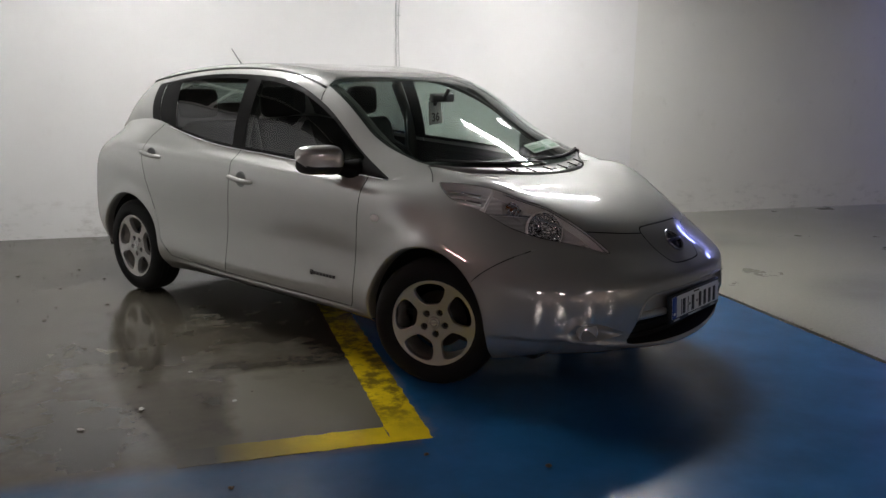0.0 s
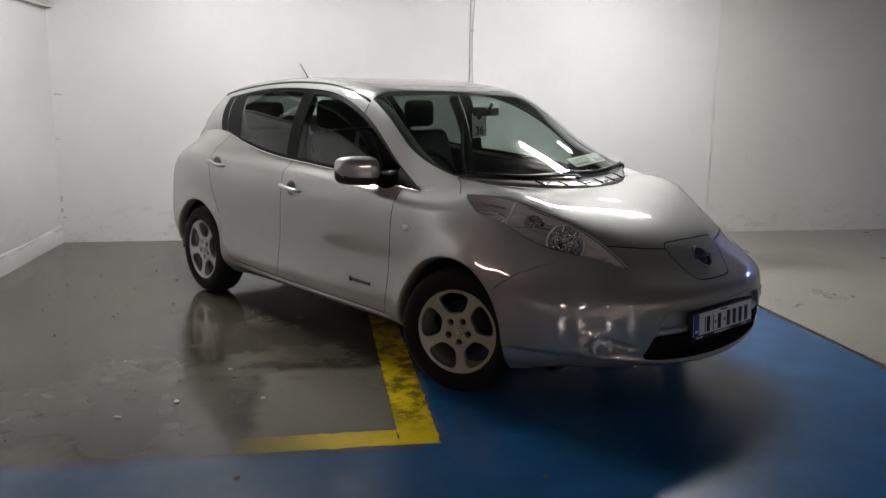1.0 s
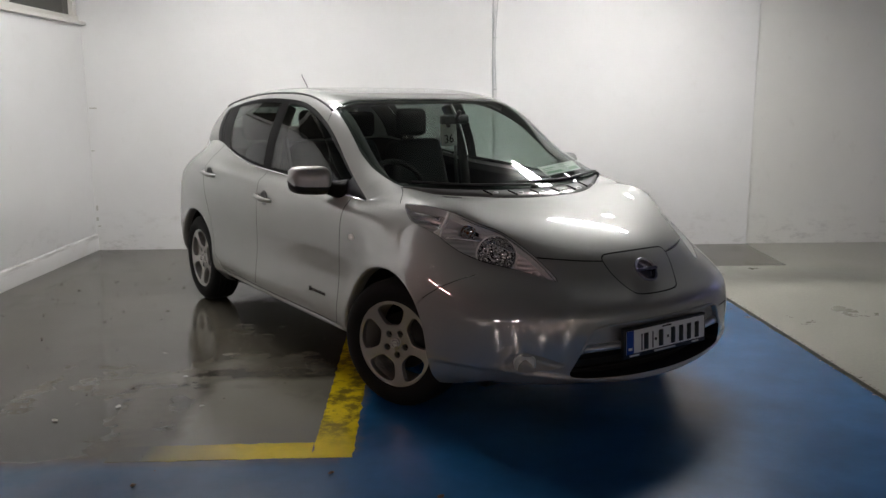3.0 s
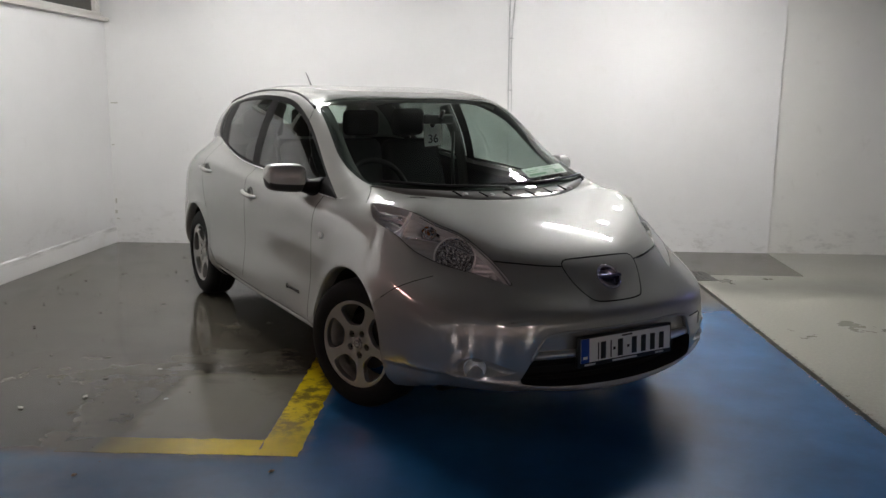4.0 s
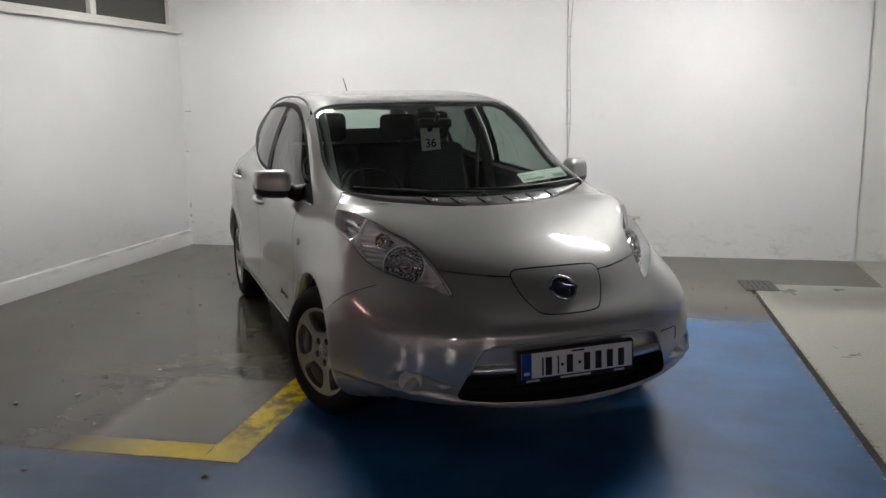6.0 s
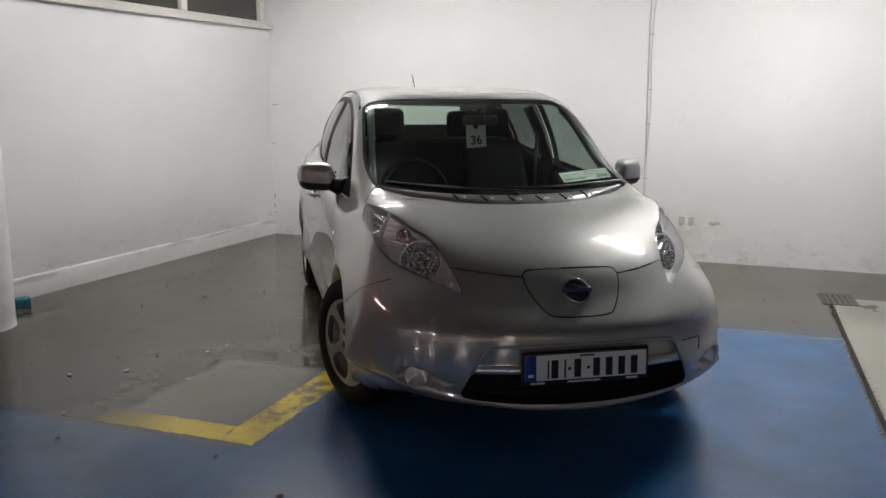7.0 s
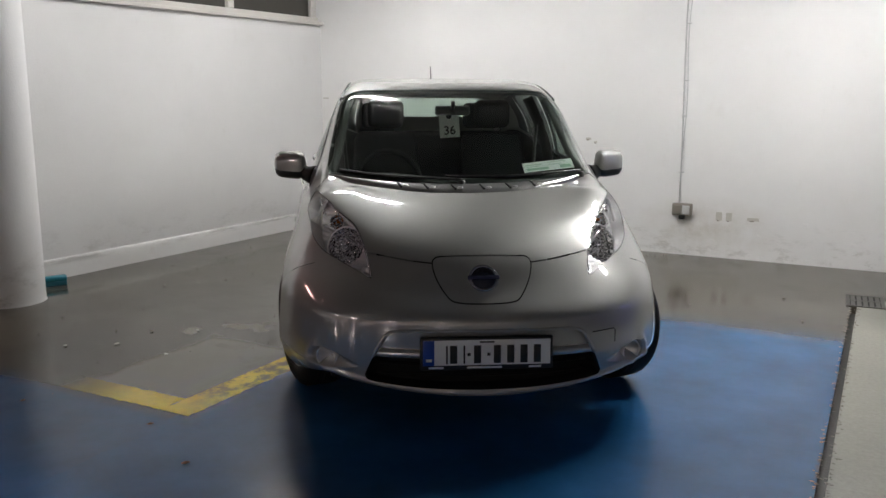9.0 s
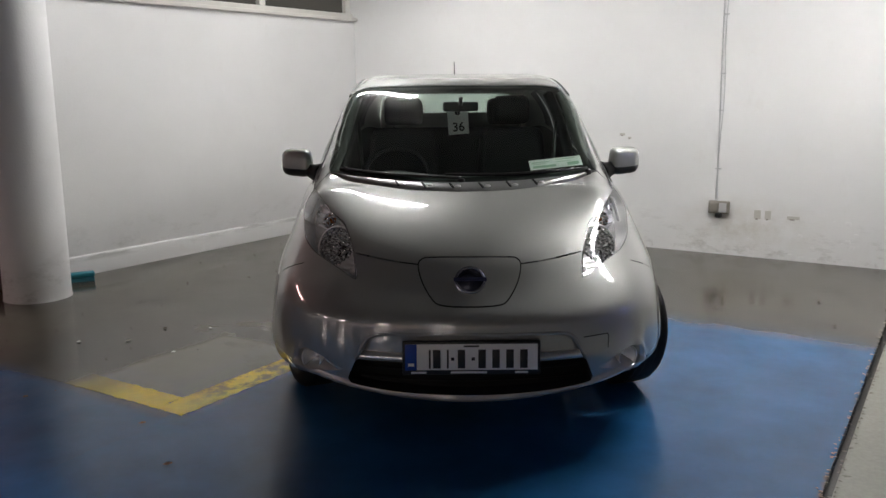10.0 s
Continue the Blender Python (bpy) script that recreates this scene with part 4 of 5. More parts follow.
LAMP_RIM = [(-.045, .724, .984), (.10, .70, .99), (.24, .666, .978), (.36, .61, .935), (.47, .545, .90), (.57, .495, .832), (.66, .466, .77), (.748, .449, .700),
            (.68, .505, .715), (.58, .575, .735), (.47, .645, .755), (.37, .69, .785), (.29, .708, .815), (.22, .72, .848), (.13, .735, .875), (.035, .75, .908)]
doors, lenses = {}, {}
for sd in SIDES:
    keep = flank(sd)
    for cx in (0, -WB):
        arc = [(cx + a, ARCH_Z + b) for a, b in ARC] + [(cx - ARCH_R - .0, .05), (cx + ARCH_R, .05)]
        bmesh.ops.delete(skin, geom=cut(skin, arc, SIDE_AXES, keep), context="FACES")
    for nm, poly in (("front", DOOR_FRONT), ("rear", DOOR_REAR)):
        ring = dense(poly)
        outer = cut(skin, grow(ring, .0028), SIDE_AXES, keep)
        inner = cut(skin, grow(ring, -.0028), SIDE_AXES, keep)
        doors[nm, sd] = lift_out(skin, inner)
        bmesh.ops.delete(skin, geom=[f for f in outer if f.is_valid], context="FACES")
        left = [f for f in skin.faces if keep(f.calc_center_median()) and inside(grow(ring, .0028), f.calc_center_median().x, f.calc_center_median().z)]
        bmesh.ops.delete(skin, geom=left, context="FACES")
    ax = lamp_axes(sd)
    rim = [(Vector((x, y * sd, z)).dot(ax[0]), Vector((x, y * sd, z)).dot(ax[1])) for x, y, z in LAMP_RIM]
    rim = smooth_loop(rim, 4)
    front = lambda c: c.x > -.25 and c.y * sd > 0.3 and c.z > .55
    lenses[sd] = lift_out(skin, cut(skin, rim, ax, front))
    bmesh.ops.remove_doubles(lenses[sd], verts=lenses[sd].verts, dist=6e-4)
    # seam from the arch to the lamp
    seam = strip_gap(dense([(.292, .575), (.33, .615), (.40, .665), (.46, .70), (.52, .73)], .05, False), .004)
    bmesh.ops.delete(skin, geom=cut(skin, seam, SIDE_AXES, keep), context="FACES")
    seam = strip_gap(dense([(sd * .475, .795), (sd * .40, .788), (sd * .30, .778), (sd * .208, .772)], .05, False), .005)
    bmesh.ops.delete(skin, geom=cut(skin, seam, FRONT_AXES, lambda c: c.x > .4), context="FACES")

# Nose lid, grille mouth and fog recesses.
LID = smooth_loop([(-.15, .798), (0, .801), (.15, .798), (.195, .79), (.207, .765), (.19, .71), (.15, .655), (.11, .637), (0, .633), (-.11, .637), (-.15, .655), (-.19, .71), (-.207, .765), (-.195, .79)], 4)
ahead = lambda c: c.x > .5
outer = cut(skin, grow(LID, .0025), FRONT_AXES, ahead)
lid_bm = lift_out(skin, cut(skin, grow(LID, -.0025), FRONT_AXES, ahead))
bmesh.ops.delete(skin, geom=[f for f in skin.faces if ahead(f.calc_center_median()) and inside(grow(LID, .0025), f.calc_center_median().y, f.calc_center_median().z)], context="FACES")
MOUTH = smooth_loop([(-.28, .532), (0, .535), (.28, .532), (.36, .527), (.405, .508), (.445, .44), (.485, .35), (.488, .325), (.455, .308), (.25, .289), (0, .284),
                     (-.25, .289), (-.455, .308), (-.488, .325), (-.485, .35), (-.445, .44), (-.405, .508), (-.36, .527)], 4)
mouth_bm = lift_out(skin, cut(skin, MOUTH, FRONT_AXES, ahead))
fog_holes = {}
for sd in SIDES:
    hole = smooth_loop([(sd * y, z) for y, z in [(.715, .378), (.70, .418), (.665, .43), (.62, .418), (.56, .394), (.515, .372), (.55, .356), (.62, .347), (.67, .342), (.70, .350)]], 4)
    fog_holes[sd] = lift_out(skin, cut(skin, hole, FRONT_AXES, lambda c: c.x > .4))

body = part("body", skin, PAINT, car)
part("bonnet", bonnet_bm, PAINT, car)
part("charge_lid", lid_bm, PAINT, car)


def shrunk(bm, depth):
    """A copy of a skin, set inwards along its normals."""
    nb = bm.copy()
    nb.normal_update()
    mv = [(v, v.normal.copy()) for v in nb.verts]
    for v, n in mv:
        v.co -= n * depth
    return nb


# A near-black shell added behind the seams, so the gaps' shade is painted.
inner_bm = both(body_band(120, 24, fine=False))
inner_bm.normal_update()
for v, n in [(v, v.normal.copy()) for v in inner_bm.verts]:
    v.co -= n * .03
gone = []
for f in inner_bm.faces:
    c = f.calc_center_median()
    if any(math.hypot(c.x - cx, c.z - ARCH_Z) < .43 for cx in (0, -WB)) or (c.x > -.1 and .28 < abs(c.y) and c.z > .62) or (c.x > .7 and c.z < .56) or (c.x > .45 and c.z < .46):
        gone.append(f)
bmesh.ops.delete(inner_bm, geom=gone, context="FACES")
part("seam_shade_shell", inner_bm, DARK, car)

CUP = mat("handle_cup_paint", (.12, .12, .118), .4, .6)
IRON = mat("brake_iron", (.05, .045, .04), .5, .7)
for (nm, sd), bm in doors.items():
    door = part("door", bm, PAINT, car, "closed %s door" % nm)
    # chrome pull handle over a scooped cup
    hx, hz = (-1.445, .886) if nm == "front" else (-2.405, .965)
    p = on_side(hx, hz, sd)
    cup = lathe([(.001, .001), (.002, .040), (.004, .046), (-.003, .051)], 28)
    o = part("handle_cup", cup, CUP, door)
    o.matrix_basis = pose(p.x, p.y - sd * .0005, p.z + .002, 0, 0, 0 if sd > 0 else 180) @ Matrix.Diagonal((1, 1, .95, 1))
    pts = [(p.x - .105, p.y - sd * .004, p.z + .012), (p.x - .09, p.y + sd * .022, p.z + .012), (p.x - .03, p.y + sd * .036, p.z + .008), (p.x + .04, p.y + sd * .036, p.z),
           (p.x + .085, p.y + sd * .022, p.z - .006), (p.x + .10, p.y - sd * .004, p.z - .008)]
    hb = tube(smooth_loop(pts, 5, False), [.011 + .004 * math.sin(math.pi * i / 25) for i in range(26)], 12)
    part("handle", hb, PAINT, door, "silver pull handle")

# Flanges and liners of the wheel arches.
for sd in SIDES:
    for cx in (0, -WB):
        angs = np.linspace(-.13, math.pi + .13, 56)
        rows = []
        for dr, dy in ((0.0, 0.0), (-.006, -.004), (-.012, -.016), (-.012, -.06)):
            row = []
            for a in angs:
                x, z = cx + ARCH_R * math.cos(a), ARCH_Z + ARCH_R * math.sin(a)
                p = on_side(x, max(z, .2), sd)
                row.append((cx + (ARCH_R + dr) * math.cos(a), p.y + sd * dy, ARCH_Z + (ARCH_R + dr) * math.sin(a)))
            rows.append(row)
        part("arch_flange", grid_mesh(np.array(rows), None, sd < 0), PAINT, car)
        la = np.linspace(-.14, math.pi + .14, 40)
        rows = [[(cx + r * math.cos(q), sd * y, ARCH_Z + .01 + r * math.sin(q)) for q in la] for y, r in ((.84, .391), (.70, .394), (.50, .394), (.49, .2), (.49, .02))]
        part("wheel_arch_liner", grid_mesh(np.array(rows), None, sd > 0), DARK, car)

# Headlamps: clear lens over a bright housing with a bowl, an amber bulb and a side reflector.
LAMP_DARK = mat("lamp_housing", (.98, .98, .98), .12, .6)
_t, _b = nodes_of(LAMP_DARK)
_tc = _t.nodes.new("ShaderNodeTexCoord")
_rib = add(_t, "ShaderNodeTexWave", Scale=16.0, Distortion=1.5, Detail=1.0)
_rib.bands_direction = "Z"
_t.links.new(_tc.outputs["Object"], _rib.inputs["Vector"])
bump(_t, _b, _rib.outputs["Fac"], 0.5, 0.006)
LAMP_GREY = mat("lamp_bezel", (.96, .96, .96), .15, .3)
BOWL = mat("lamp_bowl", (.97, .97, .97), .04, 1.0)
_t, _b = nodes_of(BOWL)
_cell = add(_t, "ShaderNodeTexVoronoi", Scale=55.0)
_tc = _t.nodes.new("ShaderNodeTexCoord")
_t.links.new(_tc.outputs["Object"], _cell.inputs["Vector"])
bump(_t, _b, _cell.outputs["Distance"], 1.0, 0.012)
AMBER = mat("amber_bulb", (.30, .11, .03), .2)
for sd in SIDES:
    lens = lenses[sd]
    lens.normal_update()
    shell = shrunk(lens, .065)
    nl_ = Vector((LAMP_N.x, LAMP_N.y * sd, LAMP_N.z))
    for cc, rr, dd in ((Vector((.50, .60 * sd, .812)), .088, .09), (Vector((.345, .645 * sd, .902)), .046, .06)):
        for v in shell.verts:
            off = v.co - cc
            if (off - nl_ * off.dot(nl_)).length < rr:
                v.co -= nl_ * dd
    lamp = part("headlamp", shell, LAMP_DARK, car, "clear long headlamp with amber indicator bulb")
    # side walls of the housing
    wall = bmesh.new()
    lens.normal_update()
    for e in lens.edges:
        if e.is_boundary:
            a, b = e.verts
            wall.faces.new([wall.verts.new(c) for c in (a.co - a.normal * .002, b.co - b.normal * .002, b.co - b.normal * .065, a.co - a.normal * .065)])
    part("lamp_wall", wall, LAMP_GREY, lamp, smooth=False)
    glass = lens.copy()
    o = part("lens", glass, LENS, lamp, "clear plastic lens")
    seal = bmesh.new()
    for e in lens.edges:
        if e.is_boundary:
            a, b = e.verts
            q = []
            for v in (a, b):
                q.append((v.co + v.normal * .0015, v.normal))
            mid = sum((v.co for v in lens.verts), Vector()) / len(lens.verts)
            din = [(mid - p).normalized() * .005 for p, n in q]
            seal.faces.new([seal.verts.new(c) for c in (q[0][0], q[1][0], q[1][0] + din[1], q[0][0] + din[0])])
    part("seal", seal, BLACK, lamp, "thin dark seal round the lens", False)
    lens.free()

    def on_lamp(x, y, z, back):
        n = Vector((LAMP_N.x, LAMP_N.y * sd, LAMP_N.z))
        return Vector((x, y * sd, z)) - n * back

    def aim(o, p, tilt=(.85, .32, .12)):
        d = Vector((tilt[0], tilt[1] * sd, tilt[2])).normalized()
        o.matrix_basis = Matrix.Translation(p) @ d.to_track_quat("Y", "Z").to_matrix().to_4x4()

    bowl = lathe([(-.06, .006), (-.058, .026), (-.047, .052), (-.024, .074), (.0, .086), (.004, .090)], 44)
    for i, v in enumerate(bowl.verts):
        k = int(math.atan2(v.co.z, v.co.x) * 14 / math.pi)
        v.co *= 1.0 + 0.09 * ((k % 2) - .5)
    o = part("reflector", bowl, BOWL, lamp, "faceted chrome reflector bowl", smooth=False)
    o2 = part("bowl_bezel", lathe([(.004, .088), (.008, .091), (.004, .095), (-.01, .096)], 40), LAMP_GREY, lamp)
    aim(o2, on_lamp(.50, .60, .812, .045), (.80, .42, .28))
    aim(o, on_lamp(.50, .60, .812, .045), (.80, .42, .28))
    o = part("bulb", lathe([(-.05, .001), (-.05, .012), (.0, .013), (.012, .009), (.016, .001)], 20), CHROME, lamp)
    aim(o, on_lamp(.50, .60, .812, .045), (.80, .42, .28))
    bulb2 = lathe([(-.025, .003), (-.023, .014), (-.013, .026), (.0, .033), (.003, .036)], 20)
    o = part("indicator_reflector", bulb2, BOWL, lamp, smooth=False)
    aim(o, on_lamp(.345, .645, .902, .045), (.78, .45, .3))
    o = part("indicator_bulb", lathe([(-.026, .001), (-.026, .005), (-.012, .007), (-.007, .005), (-.004, .001)], 16), AMBER, lamp, "amber indicator bulb")
    aim(o, on_lamp(.345, .645, .902, .042), (.78, .45, .3))
    bar = tube(smooth_loop([tuple(on_lamp(x, y, z, .028)) for x, y, z in [(.24, .70, .862), (.36, .655, .868), (.46, .60, .858), (.55, .535, .822)]], 5, False), .007, 8)
    part("bright_strip", bar, CHROME, lamp)
    rib = tube(smooth_loop([tuple(on_lamp(x, y, z, .004)) for x, y, z in [(.245, .672, .972), (.235, .697, .92), (.215, .718, .858)]], 5, False), .008, 8)
    part("lamp_rib", rib, LAMP_GREY, lamp)
    for q in range(2):
        pts = [tuple(on_lamp(x, y, z - .035 * q, .03)) for x, y, z in [(.0, .735, .955), (.10, .72, .955), (.20, .70, .945)]]
        part("side_reflector_bar", tube(smooth_loop(pts, 4, False), .012, 8), CHROME, lamp)
    # thin chrome tube, added to imitate the highlight along the lens top
    edge = []
    for x, y, z in smooth_loop(LAMP_RIM[:8], 5, False):
        h = TREE.ray_cast(Vector((x, y * sd, z)) + nl_ * .4, -nl_)[0]
        if h:
            edge.append(tuple(h - nl_ * .004 + Vector((-.004, .006 * sd, -.006))))
    part("lens_highlight", tube(edge, .0035, 6), CHROME, lamp, "chrome tube added as a highlight along the top of the lens")
    o = part("marker", lathe([(-.004, .001), (-.004, .018), (.004, .018), (.008, .001)], 16), LAMP_DARK, lamp)
    aim(o, on_lamp(.66, .50, .735, .03))

# Grille mouth: recessed bright panel above, dark slatted opening below.
SATIN = mat("satin_chrome", (.9, .9, .9), .28, .8)
mouth_bm.normal_update()
wall, wall_low = bmesh.new(), bmesh.new()
for e in mouth_bm.edges:
    if e.is_boundary:
        a, b = e.verts
        wb = wall if (a.co.z + b.co.z) / 2 > .436 else wall_low
        wb.faces.new([wb.verts.new(c) for c in (a.co, b.co, b.co - Vector((.105, 0, 0)), a.co - Vector((.105, 0, 0)))])
grille = part("grille", wall, PAINT, car)
part("grille_wall", wall_low, DARK, grille)
upper = [f for f in cut(mouth_bm, [(-.6, .437), (.6, .437), (.6, .6), (-.6, .6)], FRONT_AXES, ahead)]
up_bm = lift_out(mouth_bm, upper)
for v in up_bm.verts:
    v.co.x -= .032
for v in mouth_bm.verts:
    v.co.x -= .10
part("grille_panel", up_bm, PAINT, grille)
brow = [(y, z) for y, z in MOUTH if z > .40]
brow.sort(key=lambda p: math.atan2(p[1] - .38, p[0]))
part("grille_brow", tube([tuple(on_front(y, z, -.003)) for y, z in brow], .008, 8), PAINT, grille, "rounded rim over the grille")
part("grille_opening", mouth_bm, DARK, grille, "black lower grille opening")
for z in (.32, .365):
    pts = [(on_front(y, z, -.085).x, y, z) for y in np.linspace(-.44, .44, 18)]
    part("slat", tube(pts, .005, 6), DARK, grille)
for sd in SIDES:
    ys = np.linspace(.255, .452, 10)
    rows = [[(on_front(sd * y, .43, dx).x, sd * (y - (dz + .012) * .25), .43 + dz) for y in ys] for dx, dz in ((-.035, .017), (-.012, .016), (-.004, .004), (-.008, -.012), (-.035, -.014))]
    part("chrome_strip", grid_mesh(np.array(rows), None, sd > 0), SATIN, grille, "chrome grille strip")

# Number plate in its black holder, with its characters as plain bars.
PLATE_WHITE = mat("plate_white", (.86, .86, .84), .35)
PLATE_BLUE = mat("plate_blue", (.01, .06, .36), .35)
plate_m = Matrix.Translation((.978, 0, .446)) @ Matrix.Rotation(radians(-3), 4, "Y")
plate = part("number_plate", boxed((-.02, -.268, -.070), (.002, .268, .064), .005), BLACK, car, "white plate in a black holder, characters shown as bars")
plate.matrix_basis = plate_m
part("plate_face", boxed((.0025, -.257, -.050), (.0045, .257, .053), .001), PLATE_WHITE, plate, "white number plate face")
part("plate_band", boxed((.0047, -.257, -.050), (.0055, -.212, .053), .0004), PLATE_BLUE, plate)
x = -.165
for w in (.012, .05, .012, .022, .05, .022, .05, .05, .05, .05):
    h = .006 if w == .022 else .037
    part("plate_bar", boxed((.0047, x, -.006 - h), (.0056, x + w * .58, -.006 + h), .0003), BLACK, plate)
    x += w + .004
part("plate_bar", boxed((.0047, -.03, .041), (.0056, .03, .048), .0003), BLACK, plate)
part("plate_bar", boxed((.0058, -.246, -.034), (.0062, -.222, -.022), .0002), PLATE_WHITE, plate)
for y0, w in ((-.235, .06), (-.08, .14), (.17, .05)):
    part("holder_bar", boxed((.0022, y0, -.064), (.003, y0 + w, -.056), .0002), LAMP_GREY, plate)

# Badge on the nose lid: a ring crossed by a bar.
eb = on_front(0, .722)
badge = part("badge", tube([(0, .056 * math.cos(a), .056 * math.sin(a)) for a in np.linspace(0, 2 * math.pi, 36, endpoint=False)], .007, 10, True), mat("badge_chrome", (.45, .46, .52), .15, .9), car, "chrome ring badge")
badge.matrix_basis = Matrix.Translation(eb + Vector((.006, 0, 0))) @ Matrix.Rotation(radians(-42), 4, "Y")
part("badge_bar", boxed((.0, -.066, -.009), (.011, .066, .009), .004), mat("badge_blue", (.10, .11, .2), .15, .7), badge)
part("badge_disc", lathe([(-.004, .05), (.002, .05), (.003, .001)], 32, "x"), mat("badge_dark", (.05, .055, .08), .15, .6), badge)

# Fog lamps in scooped recesses.
FOG_BOWL = mat("fog_bowl", (.8, .8, .79), .3, .6)
FOG_RING = mat("pale_ring", (.85, .85, .84), .25, .3)
for sd in SIDES:
    fb = fog_holes[sd]
    fb.normal_update()
    edge = [v for v in fb.verts if v.is_boundary]
    for v in fb.verts:
        if not v.is_boundary:
            d = min((v.co - b.co).length for b in edge)
            inner = min(1.0, d / .035)
            v.co -= Vector((.78, .62 * sd, 0)) * (.050 * inner * max(0.0, min(1.0, (abs(v.co.y) - .50) / .13)))
    bmesh.ops.remove_doubles(fb, verts=fb.verts, dist=1e-5)
    fog = part("fog_lamp", fb, PAINT, car, "round fog lamp in a scooped recess")
    p = on_front(sd * FOG_C[0], FOG_C[1])
    o = part("fog_ring", lathe([(-.03, .040), (.004, .043), (.006, .040), (-.002, .036), (-.02, .03)], 32), FOG_RING, fog)
    m = Matrix.Translation((p.x - .012, p.y - .010 * sd, p.z)) @ Vector((.88, .46 * sd, 0)).normalized().to_track_quat("Y", "Z").to_matrix().to_4x4() @ Matrix.Scale(1.12, 4)
    o.matrix_basis = m
    o = part("fog_reflector", lathe([(-.03, .001), (-.028, .012), (-.015, .028), (.0, .037)], 24), FOG_BOWL, fog)
    o.matrix_basis = m
    o = part("fog_lens", lathe([(.004, .001), (.003, .02), (.0, .037)], 24), LENS, fog)
    o.matrix_basis = m

# Square cover of the towing eye.
cover = []
for y, z in dense([(.445, .505), (.545, .508), (.552, .50), (.552, .448)], .02, False):
    cover.append(tuple(on_front(y, z, .0006)))
part("tow_cover_seam", tube(cover, .0022, 6), DARK, car, "shut line of the towing eye cover")

# Glass, pillars and roof.
W_IN = np.linspace(0, .90, 34)
S_WS = np.concatenate([np.linspace(0, .3, 16), np.linspace(.33, 2.28, 40)])
EDGE = np.interp(S_WS, [0, .02, .06, .14, .3, .6, 1.0, 2.0, 2.28], [.84, .855, .868, .882, .898, .915, .927, .93, .925])
OUT_Q = 1 - (1 - np.linspace(0, 1, 14)) ** 1.6
W_EDGE = EDGE[:, None] + (1 - EDGE[:, None]) * OUT_Q[None, :]
W_OUT = .87 + .13 * OUT_Q
W_PIL = np.where(np.arange(len(S_WS))[:, None] == 0, W_OUT[None, :], W_EDGE)
W_ROOF = .925 + .075 * OUT_Q
part("windscreen", both(top_strip(S_WS, EDGE[:, None] * np.linspace(0, 1, 36)[None, :]), True), GLASS, car, "raked windscreen")
frit = both(top_strip(S_WS, EDGE[:, None] + np.linspace(-.022, 0, 5)[None, :], -.004), True)
grid_mesh(top_strip(np.linspace(0, .08, 4), W_IN * .95, -.004), frit, True)
grid_mesh(mirror_y(top_strip(np.linspace(0, .08, 4), W_IN * .95, -.004)), frit)
grid_mesh(top_strip(np.linspace(2.2, 2.28, 3), W_IN, -.004), frit, True)
grid_mesh(mirror_y(top_strip(np.linspace(2.2, 2.28, 3), W_IN, -.004)), frit)
part("windscreen_border", frit, DARK, car)
for sd in SIDES:
    foot_bm = one(top_strip(S_WS, W_PIL), sd, True)
    fender = bonnet_patch(0, 16, W_OUT)
    grid_mesh(fender if sd > 0 else mirror_y(fender), foot_bm, sd < 0)
    bmesh.ops.remove_doubles(foot_bm, verts=foot_bm.verts, dist=4e-4)
    part("windscreen_pillar", foot_bm, PAINT, car)
    # shut line between bonnet and wing
    col = bonnet_patch(0, 16, [.87])[:, 0]
    part("bonnet_seam", tube([(p[0], sd * p[1], p[2] - .0005) for p in col], .0025, 6), DARK, car)
roof_w = np.concatenate([np.linspace(0, .925, 34), W_ROOF[1:]])
roof = part("roof", both(top_strip(np.linspace(2.295, 7, 70), roof_w), True), PAINT, car)
for sd in SIDES:
    ditch = top_strip(np.linspace(2.30, 6.7, 40), [.945], .001)[:, 0]
    part("roof_moulding", tube([(p[0], sd * p[1], p[2]) for p in ditch], .008, 6), BLACK, car, "black roof moulding strip")
# tail: spoiler edge, rear window and inner faces closing the back
tail = top_strip(np.array([7.0]), roof_w)[0]
belt_tail = long_line(BELT, np.interp(roof_w, [0, 1], [0.0, 2.0]))
drop = [tail * (1 - a) + belt_tail * a + np.stack([-.012 * 4 * a * (1 - a) - .03 * math.sin(math.pi * a) * (1 - roof_w ** 2), 0 * roof_w, 0 * roof_w], 1) for a in np.linspace(0, 1, 14)]
T = np.array(drop)
part("tailgate", both(T[7:], True), PAINT, car)
part("rear_window", both(T[1:8, :29], True), GLASS_REAR, car)
part("hatch_frame", both(T[1:8, 28:], True), PAINT, car)
part("spoiler", both(T[:2], True), PAINT, car)
TAIL_CLEAR = mat("tail_lamp_clear", (.7, .66, .64), .12, .2, .6)
for sd in SIDES:
    part("tail_lamp", tube([(-2.885, sd * .560, 1.385), (-2.99, sd * .575, 1.285), (-3.09, sd * .588, 1.19), (-3.19, sd * .60, 1.10)], [.014, .026, .028, .02], 10), TAIL_CLEAR, car, "slim upright tail lamp")

